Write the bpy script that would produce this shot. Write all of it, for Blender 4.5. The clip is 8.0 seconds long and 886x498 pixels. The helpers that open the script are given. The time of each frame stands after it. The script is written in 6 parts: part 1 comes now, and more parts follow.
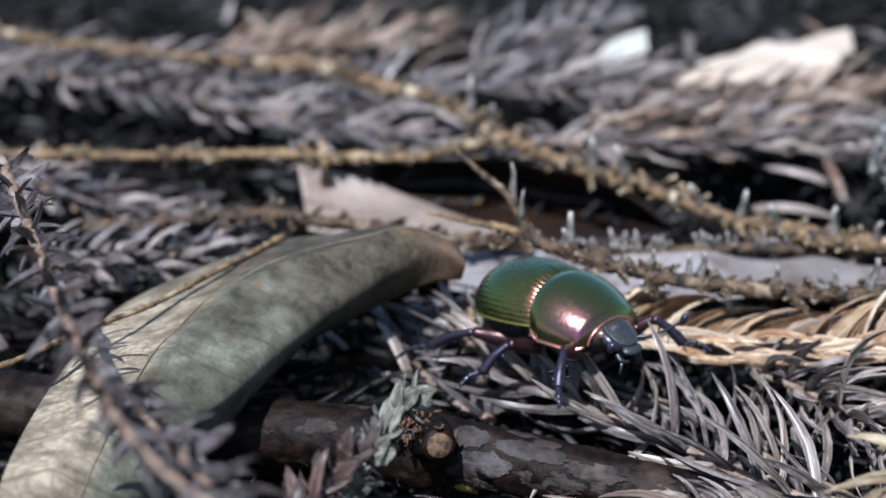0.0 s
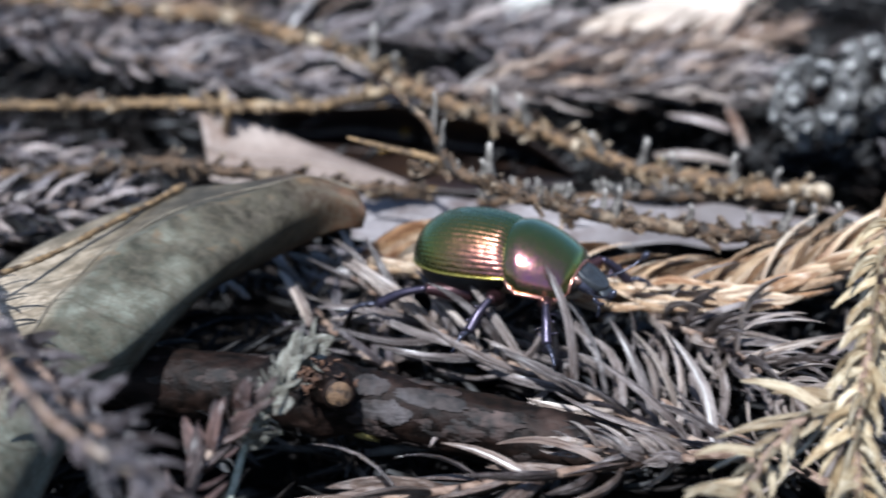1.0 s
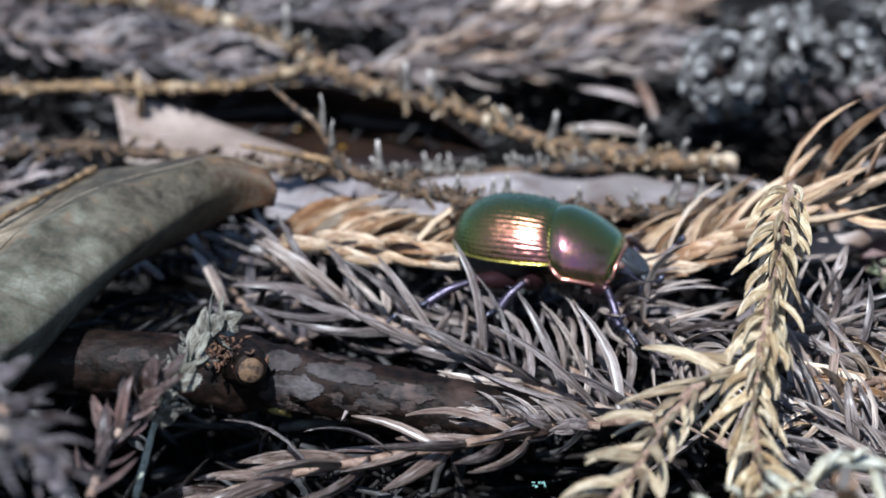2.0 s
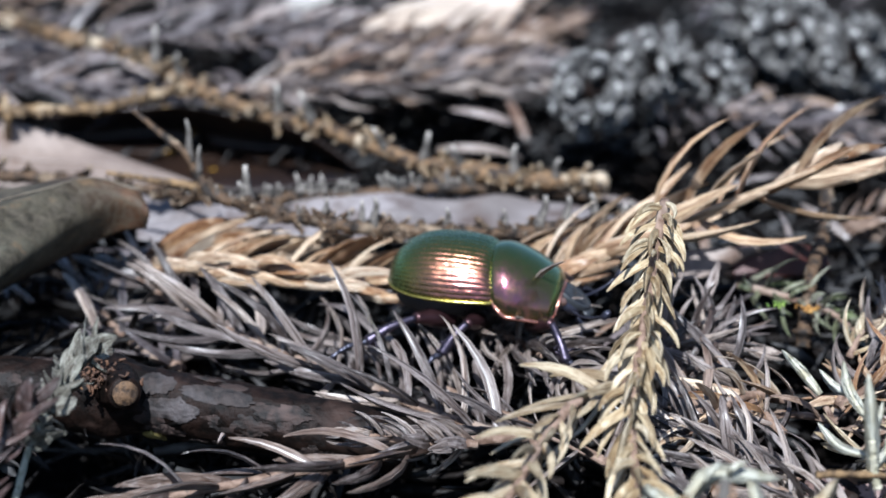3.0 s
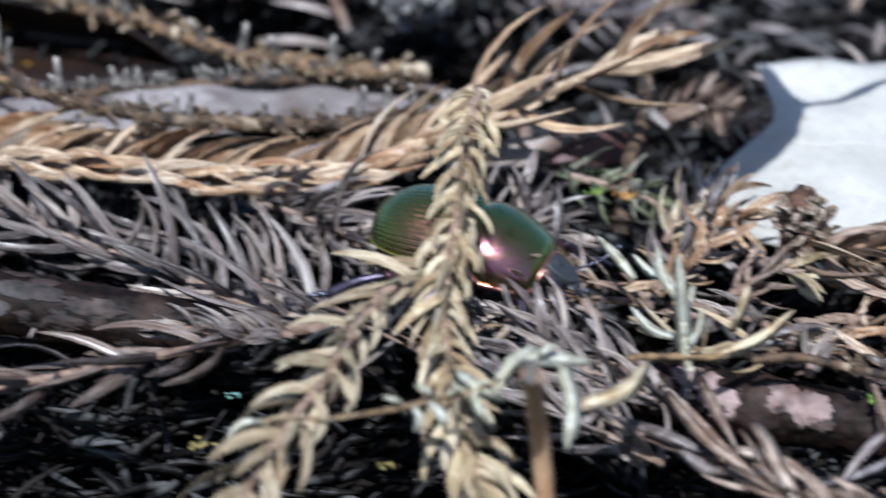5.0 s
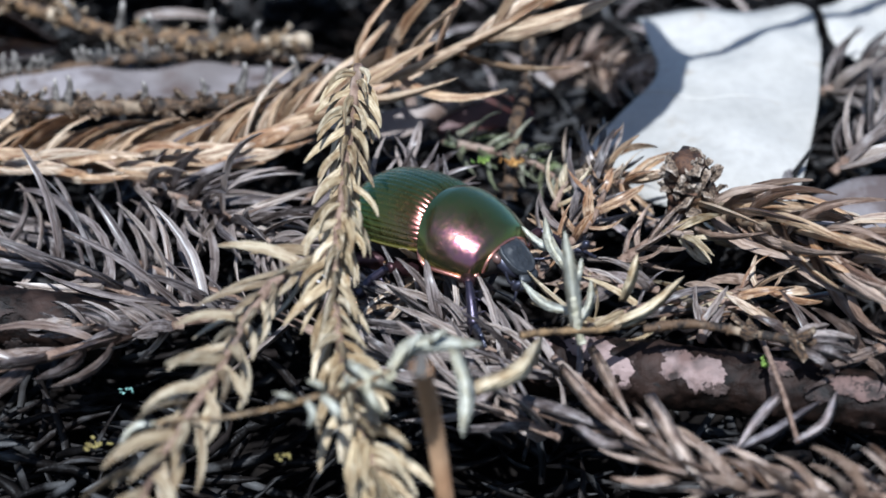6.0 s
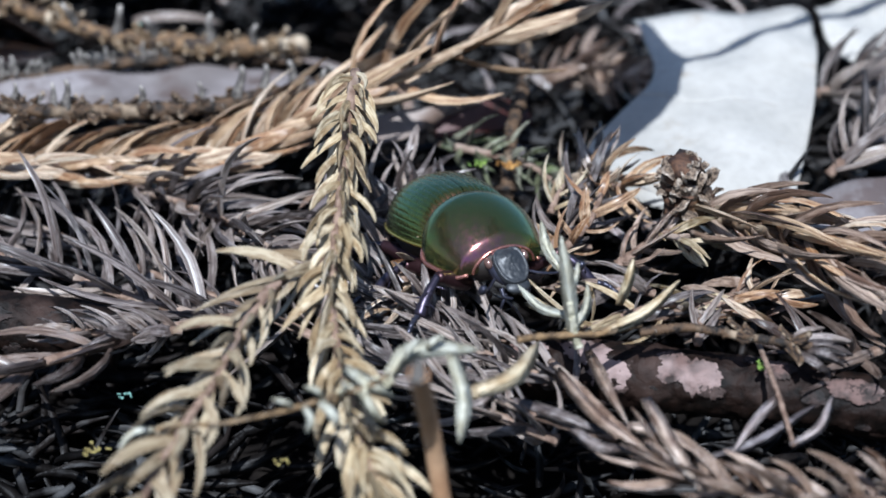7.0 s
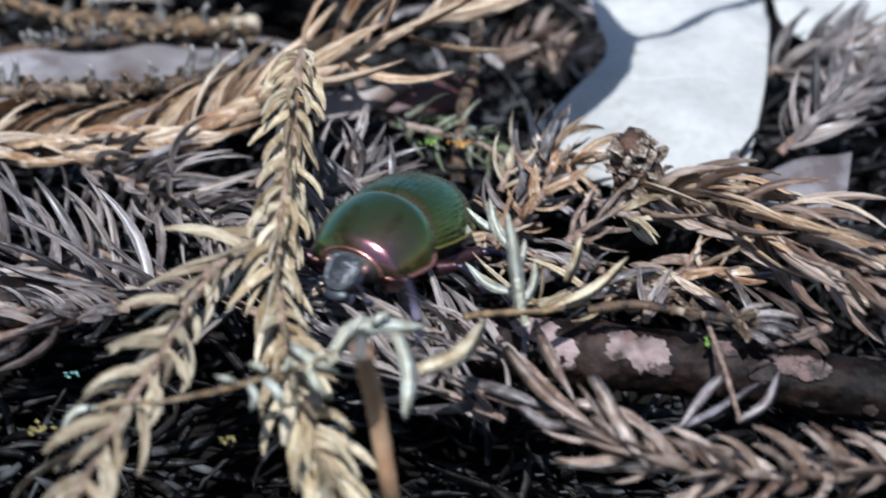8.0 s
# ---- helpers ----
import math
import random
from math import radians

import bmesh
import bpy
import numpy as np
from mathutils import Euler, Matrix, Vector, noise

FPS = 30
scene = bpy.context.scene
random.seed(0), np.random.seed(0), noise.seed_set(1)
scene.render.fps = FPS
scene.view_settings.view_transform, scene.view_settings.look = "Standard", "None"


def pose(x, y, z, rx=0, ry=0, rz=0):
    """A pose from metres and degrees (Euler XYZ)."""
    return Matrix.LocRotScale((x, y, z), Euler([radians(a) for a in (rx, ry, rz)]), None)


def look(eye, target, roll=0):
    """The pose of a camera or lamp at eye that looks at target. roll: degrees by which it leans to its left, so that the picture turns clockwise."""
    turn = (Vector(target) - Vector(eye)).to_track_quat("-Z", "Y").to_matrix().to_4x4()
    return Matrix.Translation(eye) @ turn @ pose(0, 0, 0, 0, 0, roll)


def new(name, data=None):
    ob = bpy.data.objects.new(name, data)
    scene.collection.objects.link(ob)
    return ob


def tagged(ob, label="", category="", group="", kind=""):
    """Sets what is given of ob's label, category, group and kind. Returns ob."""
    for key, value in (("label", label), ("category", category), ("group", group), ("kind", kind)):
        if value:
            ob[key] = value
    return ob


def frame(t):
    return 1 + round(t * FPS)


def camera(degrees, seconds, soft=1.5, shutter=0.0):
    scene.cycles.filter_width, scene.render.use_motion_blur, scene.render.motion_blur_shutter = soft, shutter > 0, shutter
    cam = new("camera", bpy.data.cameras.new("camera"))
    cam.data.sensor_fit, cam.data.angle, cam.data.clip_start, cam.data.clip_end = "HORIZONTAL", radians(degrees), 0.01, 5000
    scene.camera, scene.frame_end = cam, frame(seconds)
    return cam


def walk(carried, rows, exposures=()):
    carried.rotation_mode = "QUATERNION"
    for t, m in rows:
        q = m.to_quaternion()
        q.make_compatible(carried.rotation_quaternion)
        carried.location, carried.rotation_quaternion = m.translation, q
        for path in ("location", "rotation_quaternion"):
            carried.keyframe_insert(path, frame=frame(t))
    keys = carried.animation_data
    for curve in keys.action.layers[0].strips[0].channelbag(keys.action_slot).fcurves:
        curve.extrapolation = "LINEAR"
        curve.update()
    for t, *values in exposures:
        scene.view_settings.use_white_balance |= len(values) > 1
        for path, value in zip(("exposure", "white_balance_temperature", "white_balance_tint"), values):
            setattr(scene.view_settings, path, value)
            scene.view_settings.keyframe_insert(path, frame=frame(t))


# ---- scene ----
MM = 0.001
cam = camera(24, 8.0, soft=1.6, shutter=0.4)
cam.data.dof.use_dof, cam.data.dof.focus_distance, cam.data.dof.aperture_fstop = True, 0.158, 33.0


def aim(x, y, z, yaw, pitch, roll):
    """A camera pose: eye in millimetres; yaw to the right, pitch upwards and roll in degrees."""
    a, b = radians(yaw), radians(pitch)
    eye = Vector((x, y, z)) * MM
    return look(eye, eye + Vector((math.sin(a) * math.cos(b), math.cos(a) * math.cos(b), math.sin(b))), roll)


walk(cam, [
    (0.0, aim(-4.08, -170.38, 77.23, -8.198, -22.596, -0.674)),
    (0.5, aim(-4.05, -170.69, 77.01, -8.175, -22.987, -0.815)),
    (1.0, aim(-2.64, -170.32, 77.29, -5.741, -24.027, 0.002)),
    (1.2, aim(0.09, -171.24, 75.80, -4.831, -23.902, -0.128)),
    (2.3, aim(0.32, -172.20, 78.53, -3.662, -24.805, -0.487)),
    (2.4, aim(0.07, -172.16, 78.55, -3.082, -24.582, -0.135)),
    (2.5, aim(-0.00, -172.00, 78.00, -2.578, -24.400, -0.001)),
    (3.0, aim(-0.61, -172.21, 77.38, 0.086, -23.918, 0.632)),
    (3.5, aim(-0.32, -171.94, 77.49, -0.271, -24.339, 0.591)),
    (4.0, aim(0.87, -172.41, 76.84, 3.266, -25.148, 1.646)),
    (4.5, aim(-0.83, -170.89, 76.21, 4.270, -25.711, 1.858)),
    (4.8, aim(-0.42, -170.78, 76.18, 4.113, -25.999, 1.702)),
    (5.0, aim(1.94, -171.57, 75.77, 4.785, -26.451, 1.891)),
    (5.2, aim(4.51, -170.38, 76.32, 6.101, -26.914, 1.473)),
    (6.3, aim(3.25, -169.19, 79.36, 7.865, -28.613, 0.364)),
    (6.4, aim(4.06, -169.32, 78.73, 8.093, -28.443, 0.561)),
    (6.5, aim(3.72, -169.25, 79.83, 8.516, -28.776, 0.702)),
    (7.0, aim(3.57, -169.32, 79.95, 7.771, -28.609, 0.142)),
    (7.5, aim(2.94, -169.53, 79.59, 7.843, -27.840, 0.262)),
    (8.0, aim(5.10, -169.52, 79.21, 8.746, -28.977, 0.472))
], exposures=[(0, 0.98, 5610, 8), (0.5, 1.0, 5610, 8), (1.0, 1.1, 5610, 8), (2.4, 1.04, 5630, 8), (3.5, 1.0, 5610, 8), (4.0, 0.93, 5570, 8), (5.0, 0.88, 5530, 8), (6.3, 0.78, 5530, 8), (8, 0.78, 5490, 8)])

# ---- light: a high sun from the camera's side, and a faint forest sky ----
world = bpy.data.worlds.new("forest_sky")
scene.world, world.use_nodes = world, True
wn = world.node_tree.nodes
sky = wn.new("ShaderNodeTexSky")
sky.sky_type, sky.sun_disc = "NISHITA", False
SUN_FROM = Vector((-0.13, -0.52, 0.845)).normalized()
sky.sun_elevation = math.asin(SUN_FROM.z)
sky.sun_rotation = math.atan2(SUN_FROM.x, SUN_FROM.y)
world.node_tree.links.new(sky.outputs[0], wn["Background"].inputs[0])
wn["Background"].inputs[1].default_value = 0.075
sun = new("sun", bpy.data.lights.new("sun", "SUN"))
sun.data.energy, sun.data.angle, sun.data.color = 5.0, 0.009, (1.0, 0.97, 0.93)
sun.matrix_world = look(SUN_FROM * 0.6, (0, 0, 0))


# ---- materials ----
def material(name, rough=0.6, metal=0.0, spec=0.5):
    m = bpy.data.materials.new(name)
    m.use_nodes = True
    b = m.node_tree.nodes["Principled BSDF"]
    b.inputs["Roughness"].default_value, b.inputs["Metallic"].default_value = rough, metal
    b.inputs["Specular IOR Level"].default_value = spec
    return m, m.node_tree, b


def node(tree, kind, **sets):
    n = tree.nodes.new("ShaderNode" + kind)
    for key, value in sets.items():
        n.inputs[key].default_value = value
    return n


def ramp(tree, fac, stops):
    n = tree.nodes.new("ShaderNodeValToRGB")
    while len(n.color_ramp.elements) < len(stops):
        n.color_ramp.elements.new(0.5)
    for e, (at, c) in zip(n.color_ramp.elements, stops):
        e.position, e.color = at, (*c, 1)
    tree.links.new(fac, n.inputs[0])
    return n.outputs[0]


def mix(tree, fac, a, b, mode="MIX"):
    n = tree.nodes.new("ShaderNodeMix")
    n.data_type, n.blend_type = "RGBA", mode
    for sock, v in ((n.inputs[0], fac), (n.inputs[6], a), (n.inputs[7], b)):
        if isinstance(v, bpy.types.NodeSocket):
            tree.links.new(v, sock)
        else:
            sock.default_value = v if isinstance(v, (int, float)) else (*v, 1)
    return n.outputs[2]


def t_math(tree, value, factor):
    n = tree.nodes.new("ShaderNodeMath")
    n.operation = "MULTIPLY"
    n.inputs[1].default_value = factor
    tree.links.new(value, n.inputs[0])
    return n.outputs[0]


def noise_of(tree, scale, detail=4.0, coords="Object", stretch=(1, 1, 1), rough=0.6, shift=None):
    tc, mp = tree.nodes.new("ShaderNodeTexCoord"), tree.nodes.new("ShaderNodeMapping")
    mp.inputs["Scale"].default_value = stretch
    if shift is not None:
        far = t_math(tree, shift, 61.0)
        tree.links.new(far, mp.inputs["Location"])
    tree.links.new(tc.outputs[coords], mp.inputs[0])
    n = node(tree, "TexNoise", Scale=scale, Detail=detail, Roughness=rough)
    tree.links.new(mp.outputs[0], n.inputs["Vector"])
    return n.outputs["Fac"]


def bump(tree, bsdf, height, strength, dist):
    n = node(tree, "Bump", Strength=strength, Distance=dist)
    tree.links.new(height, n.inputs["Height"])
    tree.links.new(n.outputs[0], bsdf.inputs["Normal"])


def needle_material(name, colours, rough=0.5, island=False, dark_tint=(0.30, 0.24, 0.21), coat=0.3):
    """Dry needle: stained streaks along it, darker along its groove and at its foot, each needle its own shade between
    the three colours, pale grazed patches.
    """
    m, t, b = material(name, rough, 0.0, 0.12 if island else 0.45)
    if island:
        rnd = t.nodes.new("ShaderNodeNewGeometry").outputs["Random Per Island"]
        streak = noise_of(t, 420.0, 5.0)
        patch = noise_of(t, 150.0, 3.0)
    else:
        rnd = t.nodes.new("ShaderNodeObjectInfo").outputs["Random"]
        streak = noise_of(t, 2.4, 6.0, "UV", (4.2, 1.5, 1.0), shift=rnd)
        patch = noise_of(t, 2.6, 3.0, "UV", (1.0, 2.2, 1.0), shift=rnd)
    col = ramp(t, rnd, [(0.0, colours[0]), (0.5, colours[1]), (1.0, colours[2])])
    col = mix(t, ramp(t, streak, [(0.38, (0, 0, 0)), (0.59, (1, 1, 1))]), mix(t, 1.0, col, dark_tint, "MULTIPLY"), col)
    if not island:
        sep = t.nodes.new("ShaderNodeSeparateXYZ")
        t.links.new(t.nodes.new("ShaderNodeTexCoord").outputs["UV"], sep.inputs[0])
        # The colour darkens along the groove and towards the foot.
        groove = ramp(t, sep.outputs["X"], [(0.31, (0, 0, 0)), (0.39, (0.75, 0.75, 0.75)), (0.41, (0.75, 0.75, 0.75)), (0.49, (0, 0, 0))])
        col = mix(t, groove, col, mix(t, 1.0, col, dark_tint, "MULTIPLY"))
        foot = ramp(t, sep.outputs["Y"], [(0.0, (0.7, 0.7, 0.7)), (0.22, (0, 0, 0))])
        col = mix(t, foot, col, mix(t, 1.0, col, dark_tint, "MULTIPLY"))
    grey = [min(0.8, c * 1.15 + 0.10) for c in colours[1]]
    col = mix(t, ramp(t, patch, [(0.52, (0, 0, 0)), (0.72, (0.75, 0.75, 0.75))]), col, grey)
    t.links.new(col, b.inputs["Base Color"])
    t.links.new(ramp(t, streak, [(0.3, (rough + 0.15,) * 3), (0.7, (rough - 0.12,) * 3)]), b.inputs["Roughness"])
    bump(t, b, streak, 0.8, 0.0005)
    b.inputs["Coat Weight"].default_value, b.inputs["Coat Roughness"].default_value = 0.0 if island else coat, 0.27
    return m


GREY = needle_material("grey_needle", [(0.066, 0.052, 0.047), (0.19, 0.156, 0.142), (0.46, 0.385, 0.325)], 0.38, dark_tint=(0.25, 0.19, 0.16))
DARK = needle_material("dark_needle", [(0.065, 0.056, 0.06), (0.19, 0.162, 0.162), (0.45, 0.375, 0.34)], 0.36)
TAN = needle_material("tan_needle", [(0.36, 0.20, 0.095), (0.51, 0.37, 0.23), (0.67, 0.575, 0.445)], 0.40, dark_tint=(0.36, 0.24, 0.17))
BROWN = needle_material("brown_needle", [(0.16, 0.095, 0.062), (0.30, 0.21, 0.15), (0.48, 0.375, 0.295)], 0.30)
STRAW = needle_material("straw_needle", [(0.31, 0.225, 0.12), (0.49, 0.40, 0.25), (0.68, 0.60, 0.44)], 0.46, dark_tint=(0.50, 0.40, 0.29))
# Browner than STRAW, and darkened for the dimmer light on the side shoot.
DIM_STRAW = needle_material("dim_straw_needle", [(0.20, 0.145, 0.08), (0.35, 0.28, 0.175), (0.54, 0.47, 0.335)], 0.46, dark_tint=(0.48, 0.38, 0.28))
PALE = needle_material("pale_needle", [(0.36, 0.345, 0.265), (0.47, 0.46, 0.37), (0.56, 0.56, 0.48)], 0.5, dark_tint=(0.72, 0.66, 0.55))
# Dark grey needles; for the sprig in the hollow, the dark stands for shade.
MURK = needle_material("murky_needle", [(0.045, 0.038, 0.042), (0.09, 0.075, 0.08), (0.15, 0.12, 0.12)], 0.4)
# BROWN darkened to carry the shade low in the litter.
SHADE_BROWN = needle_material("shaded_brown_needle", [(0.036, 0.022, 0.017), (0.095, 0.064, 0.05), (0.25, 0.185, 0.145)], 0.34)
# Near-black, so the litter's colour carries the shade deep between needles.
SHADED_LITTER = needle_material("shaded_litter_needle", [(0.003, 0.0025, 0.0025), (0.006, 0.005, 0.0045), (0.017, 0.0135, 0.012)], 0.5, island=True)


def bark_material(name, a, b_, pale, patch=(0.55, 0.7), scale=900.0, rough=0.75):
    m, t, b = material(name, rough, 0.0, 0.4)
    fine, wide = noise_of(t, scale, 7.0), noise_of(t, scale * 0.22, 3.0)
    col = mix(t, ramp(t, fine, [(0.42, (0, 0, 0)), (0.58, (1, 1, 1))]), a, b_)
    col = mix(t, ramp(t, wide, [(patch[0], (0, 0, 0)), (patch[1], (1, 1, 1))]), col, pale)
    t.links.new(col, b.inputs["Base Color"])
    bump(t, b, fine, 0.8, 0.0004)
    return m


TWIG = bark_material("twig_bark", (0.016, 0.009, 0.005), (0.165, 0.098, 0.046), (0.34, 0.275, 0.195), (0.58, 0.66))
TWIG_DARK = bark_material("dark_twig_bark", (0.008, 0.005, 0.003), (0.075, 0.043, 0.021), (0.22, 0.165, 0.11), (0.58, 0.68))
TWIG_PALE = bark_material("pale_twig", (0.05, 0.03, 0.014), (0.18, 0.113, 0.052), (0.31, 0.235, 0.15))
CHIPS = {"twig_bark": bark_material("twig_chip", (0.022, 0.013, 0.007), (0.20, 0.128, 0.062), (0.42, 0.35, 0.26), (0.52, 0.64), 3.0),
         "dark_twig_bark": bark_material("dark_twig_chip", (0.009, 0.005, 0.003), (0.095, 0.055, 0.027), (0.34, 0.27, 0.19), (0.54, 0.66), 3.0),
         "pale_twig": bark_material("pale_twig_chip", (0.03, 0.018, 0.009), (0.19, 0.12, 0.056), (0.38, 0.31, 0.22), (0.54, 0.64), 3.0)}
PEG = bark_material("grey_peg", (0.03, 0.026, 0.022), (0.13, 0.115, 0.10), (0.34, 0.31, 0.275), scale=3.5)
# Near-black brown bark with slightly paler patches.
WOOD = bark_material("dark_bark", (0.003, 0.002, 0.0015), (0.010, 0.0055, 0.004), (0.040, 0.025, 0.020), (0.58, 0.72), 700.0, 0.55)
WOOD.node_tree.nodes["Principled BSDF"].inputs["Specular IOR Level"].default_value = 0.10
FLAKE = bark_material("silver_bark_flake", (0.006, 0.004, 0.0035), (0.024, 0.017, 0.015), (0.072, 0.062, 0.062), (0.54, 0.70), scale=900.0)
BROWN_FLAKE = bark_material("brown_bark_flake", (0.005, 0.003, 0.002), (0.022, 0.012, 0.009), (0.075, 0.048, 0.040), (0.55, 0.68), scale=900.0)
CUT = bark_material("cut_wood", (0.03, 0.017, 0.009), (0.105, 0.06, 0.03), (0.15, 0.095, 0.05), scale=1300.0)
LICHEN = bark_material("grey_green_lichen", (0.18, 0.185, 0.135), (0.34, 0.34, 0.275), (0.42, 0.42, 0.36), scale=1400.0)
LICHEN_YELLOW = bark_material("yellow_lichen", (0.13, 0.10, 0.03), (0.27, 0.22, 0.07), (0.30, 0.26, 0.11), scale=1400.0)
CONE = bark_material("weathered_cone_scale", (0.016, 0.015, 0.014), (0.16, 0.152, 0.145), (0.46, 0.45, 0.43), (0.52, 0.66), scale=5.0)
BUD = bark_material("withered_bud", (0.04, 0.026, 0.018), (0.20, 0.145, 0.10), (0.42, 0.35, 0.28), scale=5.0)
# Soil is coloured near black to stand for the shade in the hollows.
SOIL = bark_material("shaded_soil", (0.002, 0.0015, 0.0015), (0.006, 0.0048, 0.004), (0.012, 0.0095, 0.008), scale=260.0, rough=0.9)
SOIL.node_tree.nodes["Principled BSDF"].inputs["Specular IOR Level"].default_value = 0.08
STALK = bark_material("orange_stalk", (0.22, 0.11, 0.05), (0.36, 0.20, 0.10), (0.40, 0.25, 0.14), scale=300.0)


def leaf_material(name, a, b_, spot, spots=(0.62, 0.72), rough=0.55):
    m, t, b = material(name, rough, 0.0, 0.45)
    fine, wide, dots = noise_of(t, 1100.0, 6.0), noise_of(t, 70.0, 4.0), noise_of(t, 260.0, 3.0)
    col = mix(t, ramp(t, wide, [(0.35, (0, 0, 0)), (0.65, (1, 1, 1))]), a, b_)
    col = mix(t, ramp(t, fine, [(0.3, (0.22, 0.22, 0.22)), (0.6, (0, 0, 0))]), col, [c * 0.45 for c in a])
    col = mix(t, ramp(t, dots, [(spots[0], (0, 0, 0)), (spots[1], (0.85, 0.85, 0.85))]), col, spot)
    t.links.new(col, b.inputs["Base Color"])
    b.inputs["Transmission Weight"].default_value = 0.0
    bump(t, b, fine, 0.35, 0.0002)
    return m


LEAF_BEIGE = leaf_material("beige_leaf", (0.36, 0.29, 0.22), (0.46, 0.38, 0.32), (0.20, 0.13, 0.09), (0.68, 0.76))
LEAF_PINK = leaf_material("pinkish_leaf", (0.14, 0.105, 0.085), (0.235, 0.185, 0.155), (0.11, 0.07, 0.05), (0.60, 0.72))
LEAF_GREY = leaf_material("pale_grey_leaf", (0.085, 0.071, 0.066), (0.19, 0.17, 0.168), (0.065, 0.046, 0.040), (0.50, 0.64))
# Brown leaf with mould spots, its colour blackened for the covered hollow's shade.
LEAF_DARK = leaf_material("shaded_dark_brown_leaf", (0.009, 0.005, 0.004), (0.022, 0.011, 0.006), (0.40, 0.22, 0.02), (0.66, 0.74), 0.4)
LEAF_WHITE = leaf_material("bleached_leaf", (0.29, 0.275, 0.245), (0.38, 0.36, 0.325), (0.22, 0.18, 0.13), (0.62, 0.78), 0.6)
# Red-brown turned down in colour so the scrap looks shaded.
LEAF_RED = leaf_material("shaded_red_brown_leaf", (0.028, 0.007, 0.005), (0.06, 0.013, 0.008), (0.012, 0.006, 0.005))


def big_leaf_material():
    """The curled leaf: its upper half lighter, beige and mottled, its lower half darker grey-green, browned at the tip;
    fine side veins.
    """
    m, t, b = material("curled_leaf", 0.68, 0.0, 0.22)
    tc, sep = t.nodes.new("ShaderNodeTexCoord"), t.nodes.new("ShaderNodeSeparateXYZ")
    t.links.new(tc.outputs["UV"], sep.inputs[0])
    mott, fine, dots = noise_of(t, 110.0, 6.0), noise_of(t, 900.0, 6.0), noise_of(t, 420.0, 4.0)

    def sum_of(x, k, y):
        n = t.nodes.new("ShaderNodeMath")
        n.operation = "MULTIPLY_ADD"
        t.links.new(x, n.inputs[0])
        n.inputs[1].default_value = k
        if isinstance(y, float):
            n.inputs[2].default_value = y
        else:
            t.links.new(y, n.inputs[2])
        return n.outputs[0]

    across = sum_of(mott, 0.10, sep.outputs["Y"])
    upper = mix(t, ramp(t, mott, [(0.36, (0, 0, 0)), (0.60, (1, 1, 1))]), (0.15, 0.12, 0.08), (0.37, 0.30, 0.22))
    lower = mix(t, ramp(t, mott, [(0.40, (0, 0, 0)), (0.62, (1, 1, 1))]), (0.060, 0.060, 0.043), (0.185, 0.186, 0.148))
    col = mix(t, ramp(t, across, [(0.42, (0, 0, 0)), (0.50, (1, 1, 1))]), upper, lower)
    along = sum_of(mott, 0.16, sep.outputs["X"])
    col = mix(t, ramp(t, along, [(0.18, (1, 1, 1)), (0.34, (0.8, 0.8, 0.8)), (0.54, (0, 0, 0))]), col, mix(t, ramp(t, mott, [(0.40, (0, 0, 0)), (0.60, (1, 1, 1))]), (0.016, 0.012, 0.007), (0.055, 0.046, 0.030)))
    col = mix(t, ramp(t, along, [(0.10, (0.9, 0.9, 0.9)), (0.20, (0, 0, 0))]), col, (0.075, 0.030, 0.013))
    blotch = noise_of(t, 430.0, 5.0, rough=0.7)
    col = mix(t, ramp(t, blotch, [(0.42, (0.75, 0.75, 0.75)), (0.60, (0, 0, 0))]), col, mix(t, 1.0, col, (0.34, 0.31, 0.26), "MULTIPLY"))
    col = mix(t, ramp(t, sep.outputs["Y"], [(0.93, (0, 0, 0)), (0.985, (0.85, 0.85, 0.85))]), col, (0.035, 0.018, 0.009))
    col = mix(t, ramp(t, dots, [(0.60, (0, 0, 0)), (0.70, (0.75, 0.75, 0.75))]), col, (0.10, 0.065, 0.035))
    wave = sum_of(sep.outputs["X"], 11.0, sum_of(sep.outputs["Y"], 2.6, sum_of(mott, 0.5, 0.0)))
    fr = t.nodes.new("ShaderNodeMath")
    fr.operation = "FRACT"
    t.links.new(wave, fr.inputs[0])
    line = ramp(t, fr.outputs[0], [(0.44, (0, 0, 0)), (0.495, (0.6, 0.6, 0.6)), (0.505, (0.6, 0.6, 0.6)), (0.54, (0, 0, 0))])
    col = mix(t, line, col, (0.035, 0.03, 0.02))
    cells = node(t, "TexVoronoi", Scale=620.0)
    cells.feature = "DISTANCE_TO_EDGE"
    t.links.new(tc.outputs["Object"], cells.inputs["Vector"])
    col = mix(t, ramp(t, cells.outputs["Distance"], [(0.0, (0.45, 0.45, 0.45)), (0.10, (0, 0, 0))]), col, (0.06, 0.05, 0.032))
    col = mix(t, ramp(t, fine, [(0.32, (0.5, 0.5, 0.5)), (0.55, (0, 0, 0))]), col, (0.09, 0.075, 0.055))
    t.links.new(col, b.inputs["Base Color"])
    bump(t, b, fine, 0.4, 0.0002)
    return m


BIG_LEAF = big_leaf_material()
VEIN = bark_material("brown_vein", (0.09, 0.07, 0.05), (0.15, 0.125, 0.09), (0.17, 0.15, 0.12), scale=900.0)


# ---- builders ----
def mesh_of(name, verts, faces, mat, smooth=True):
    me = bpy.data.meshes.new(name)
    me.from_pydata([tuple(v) for v in verts], [], faces)
    me.materials.append(mat)
    if smooth:
        me.polygons.foreach_set("use_smooth", [True] * len(me.polygons))
    me.update()
    return me


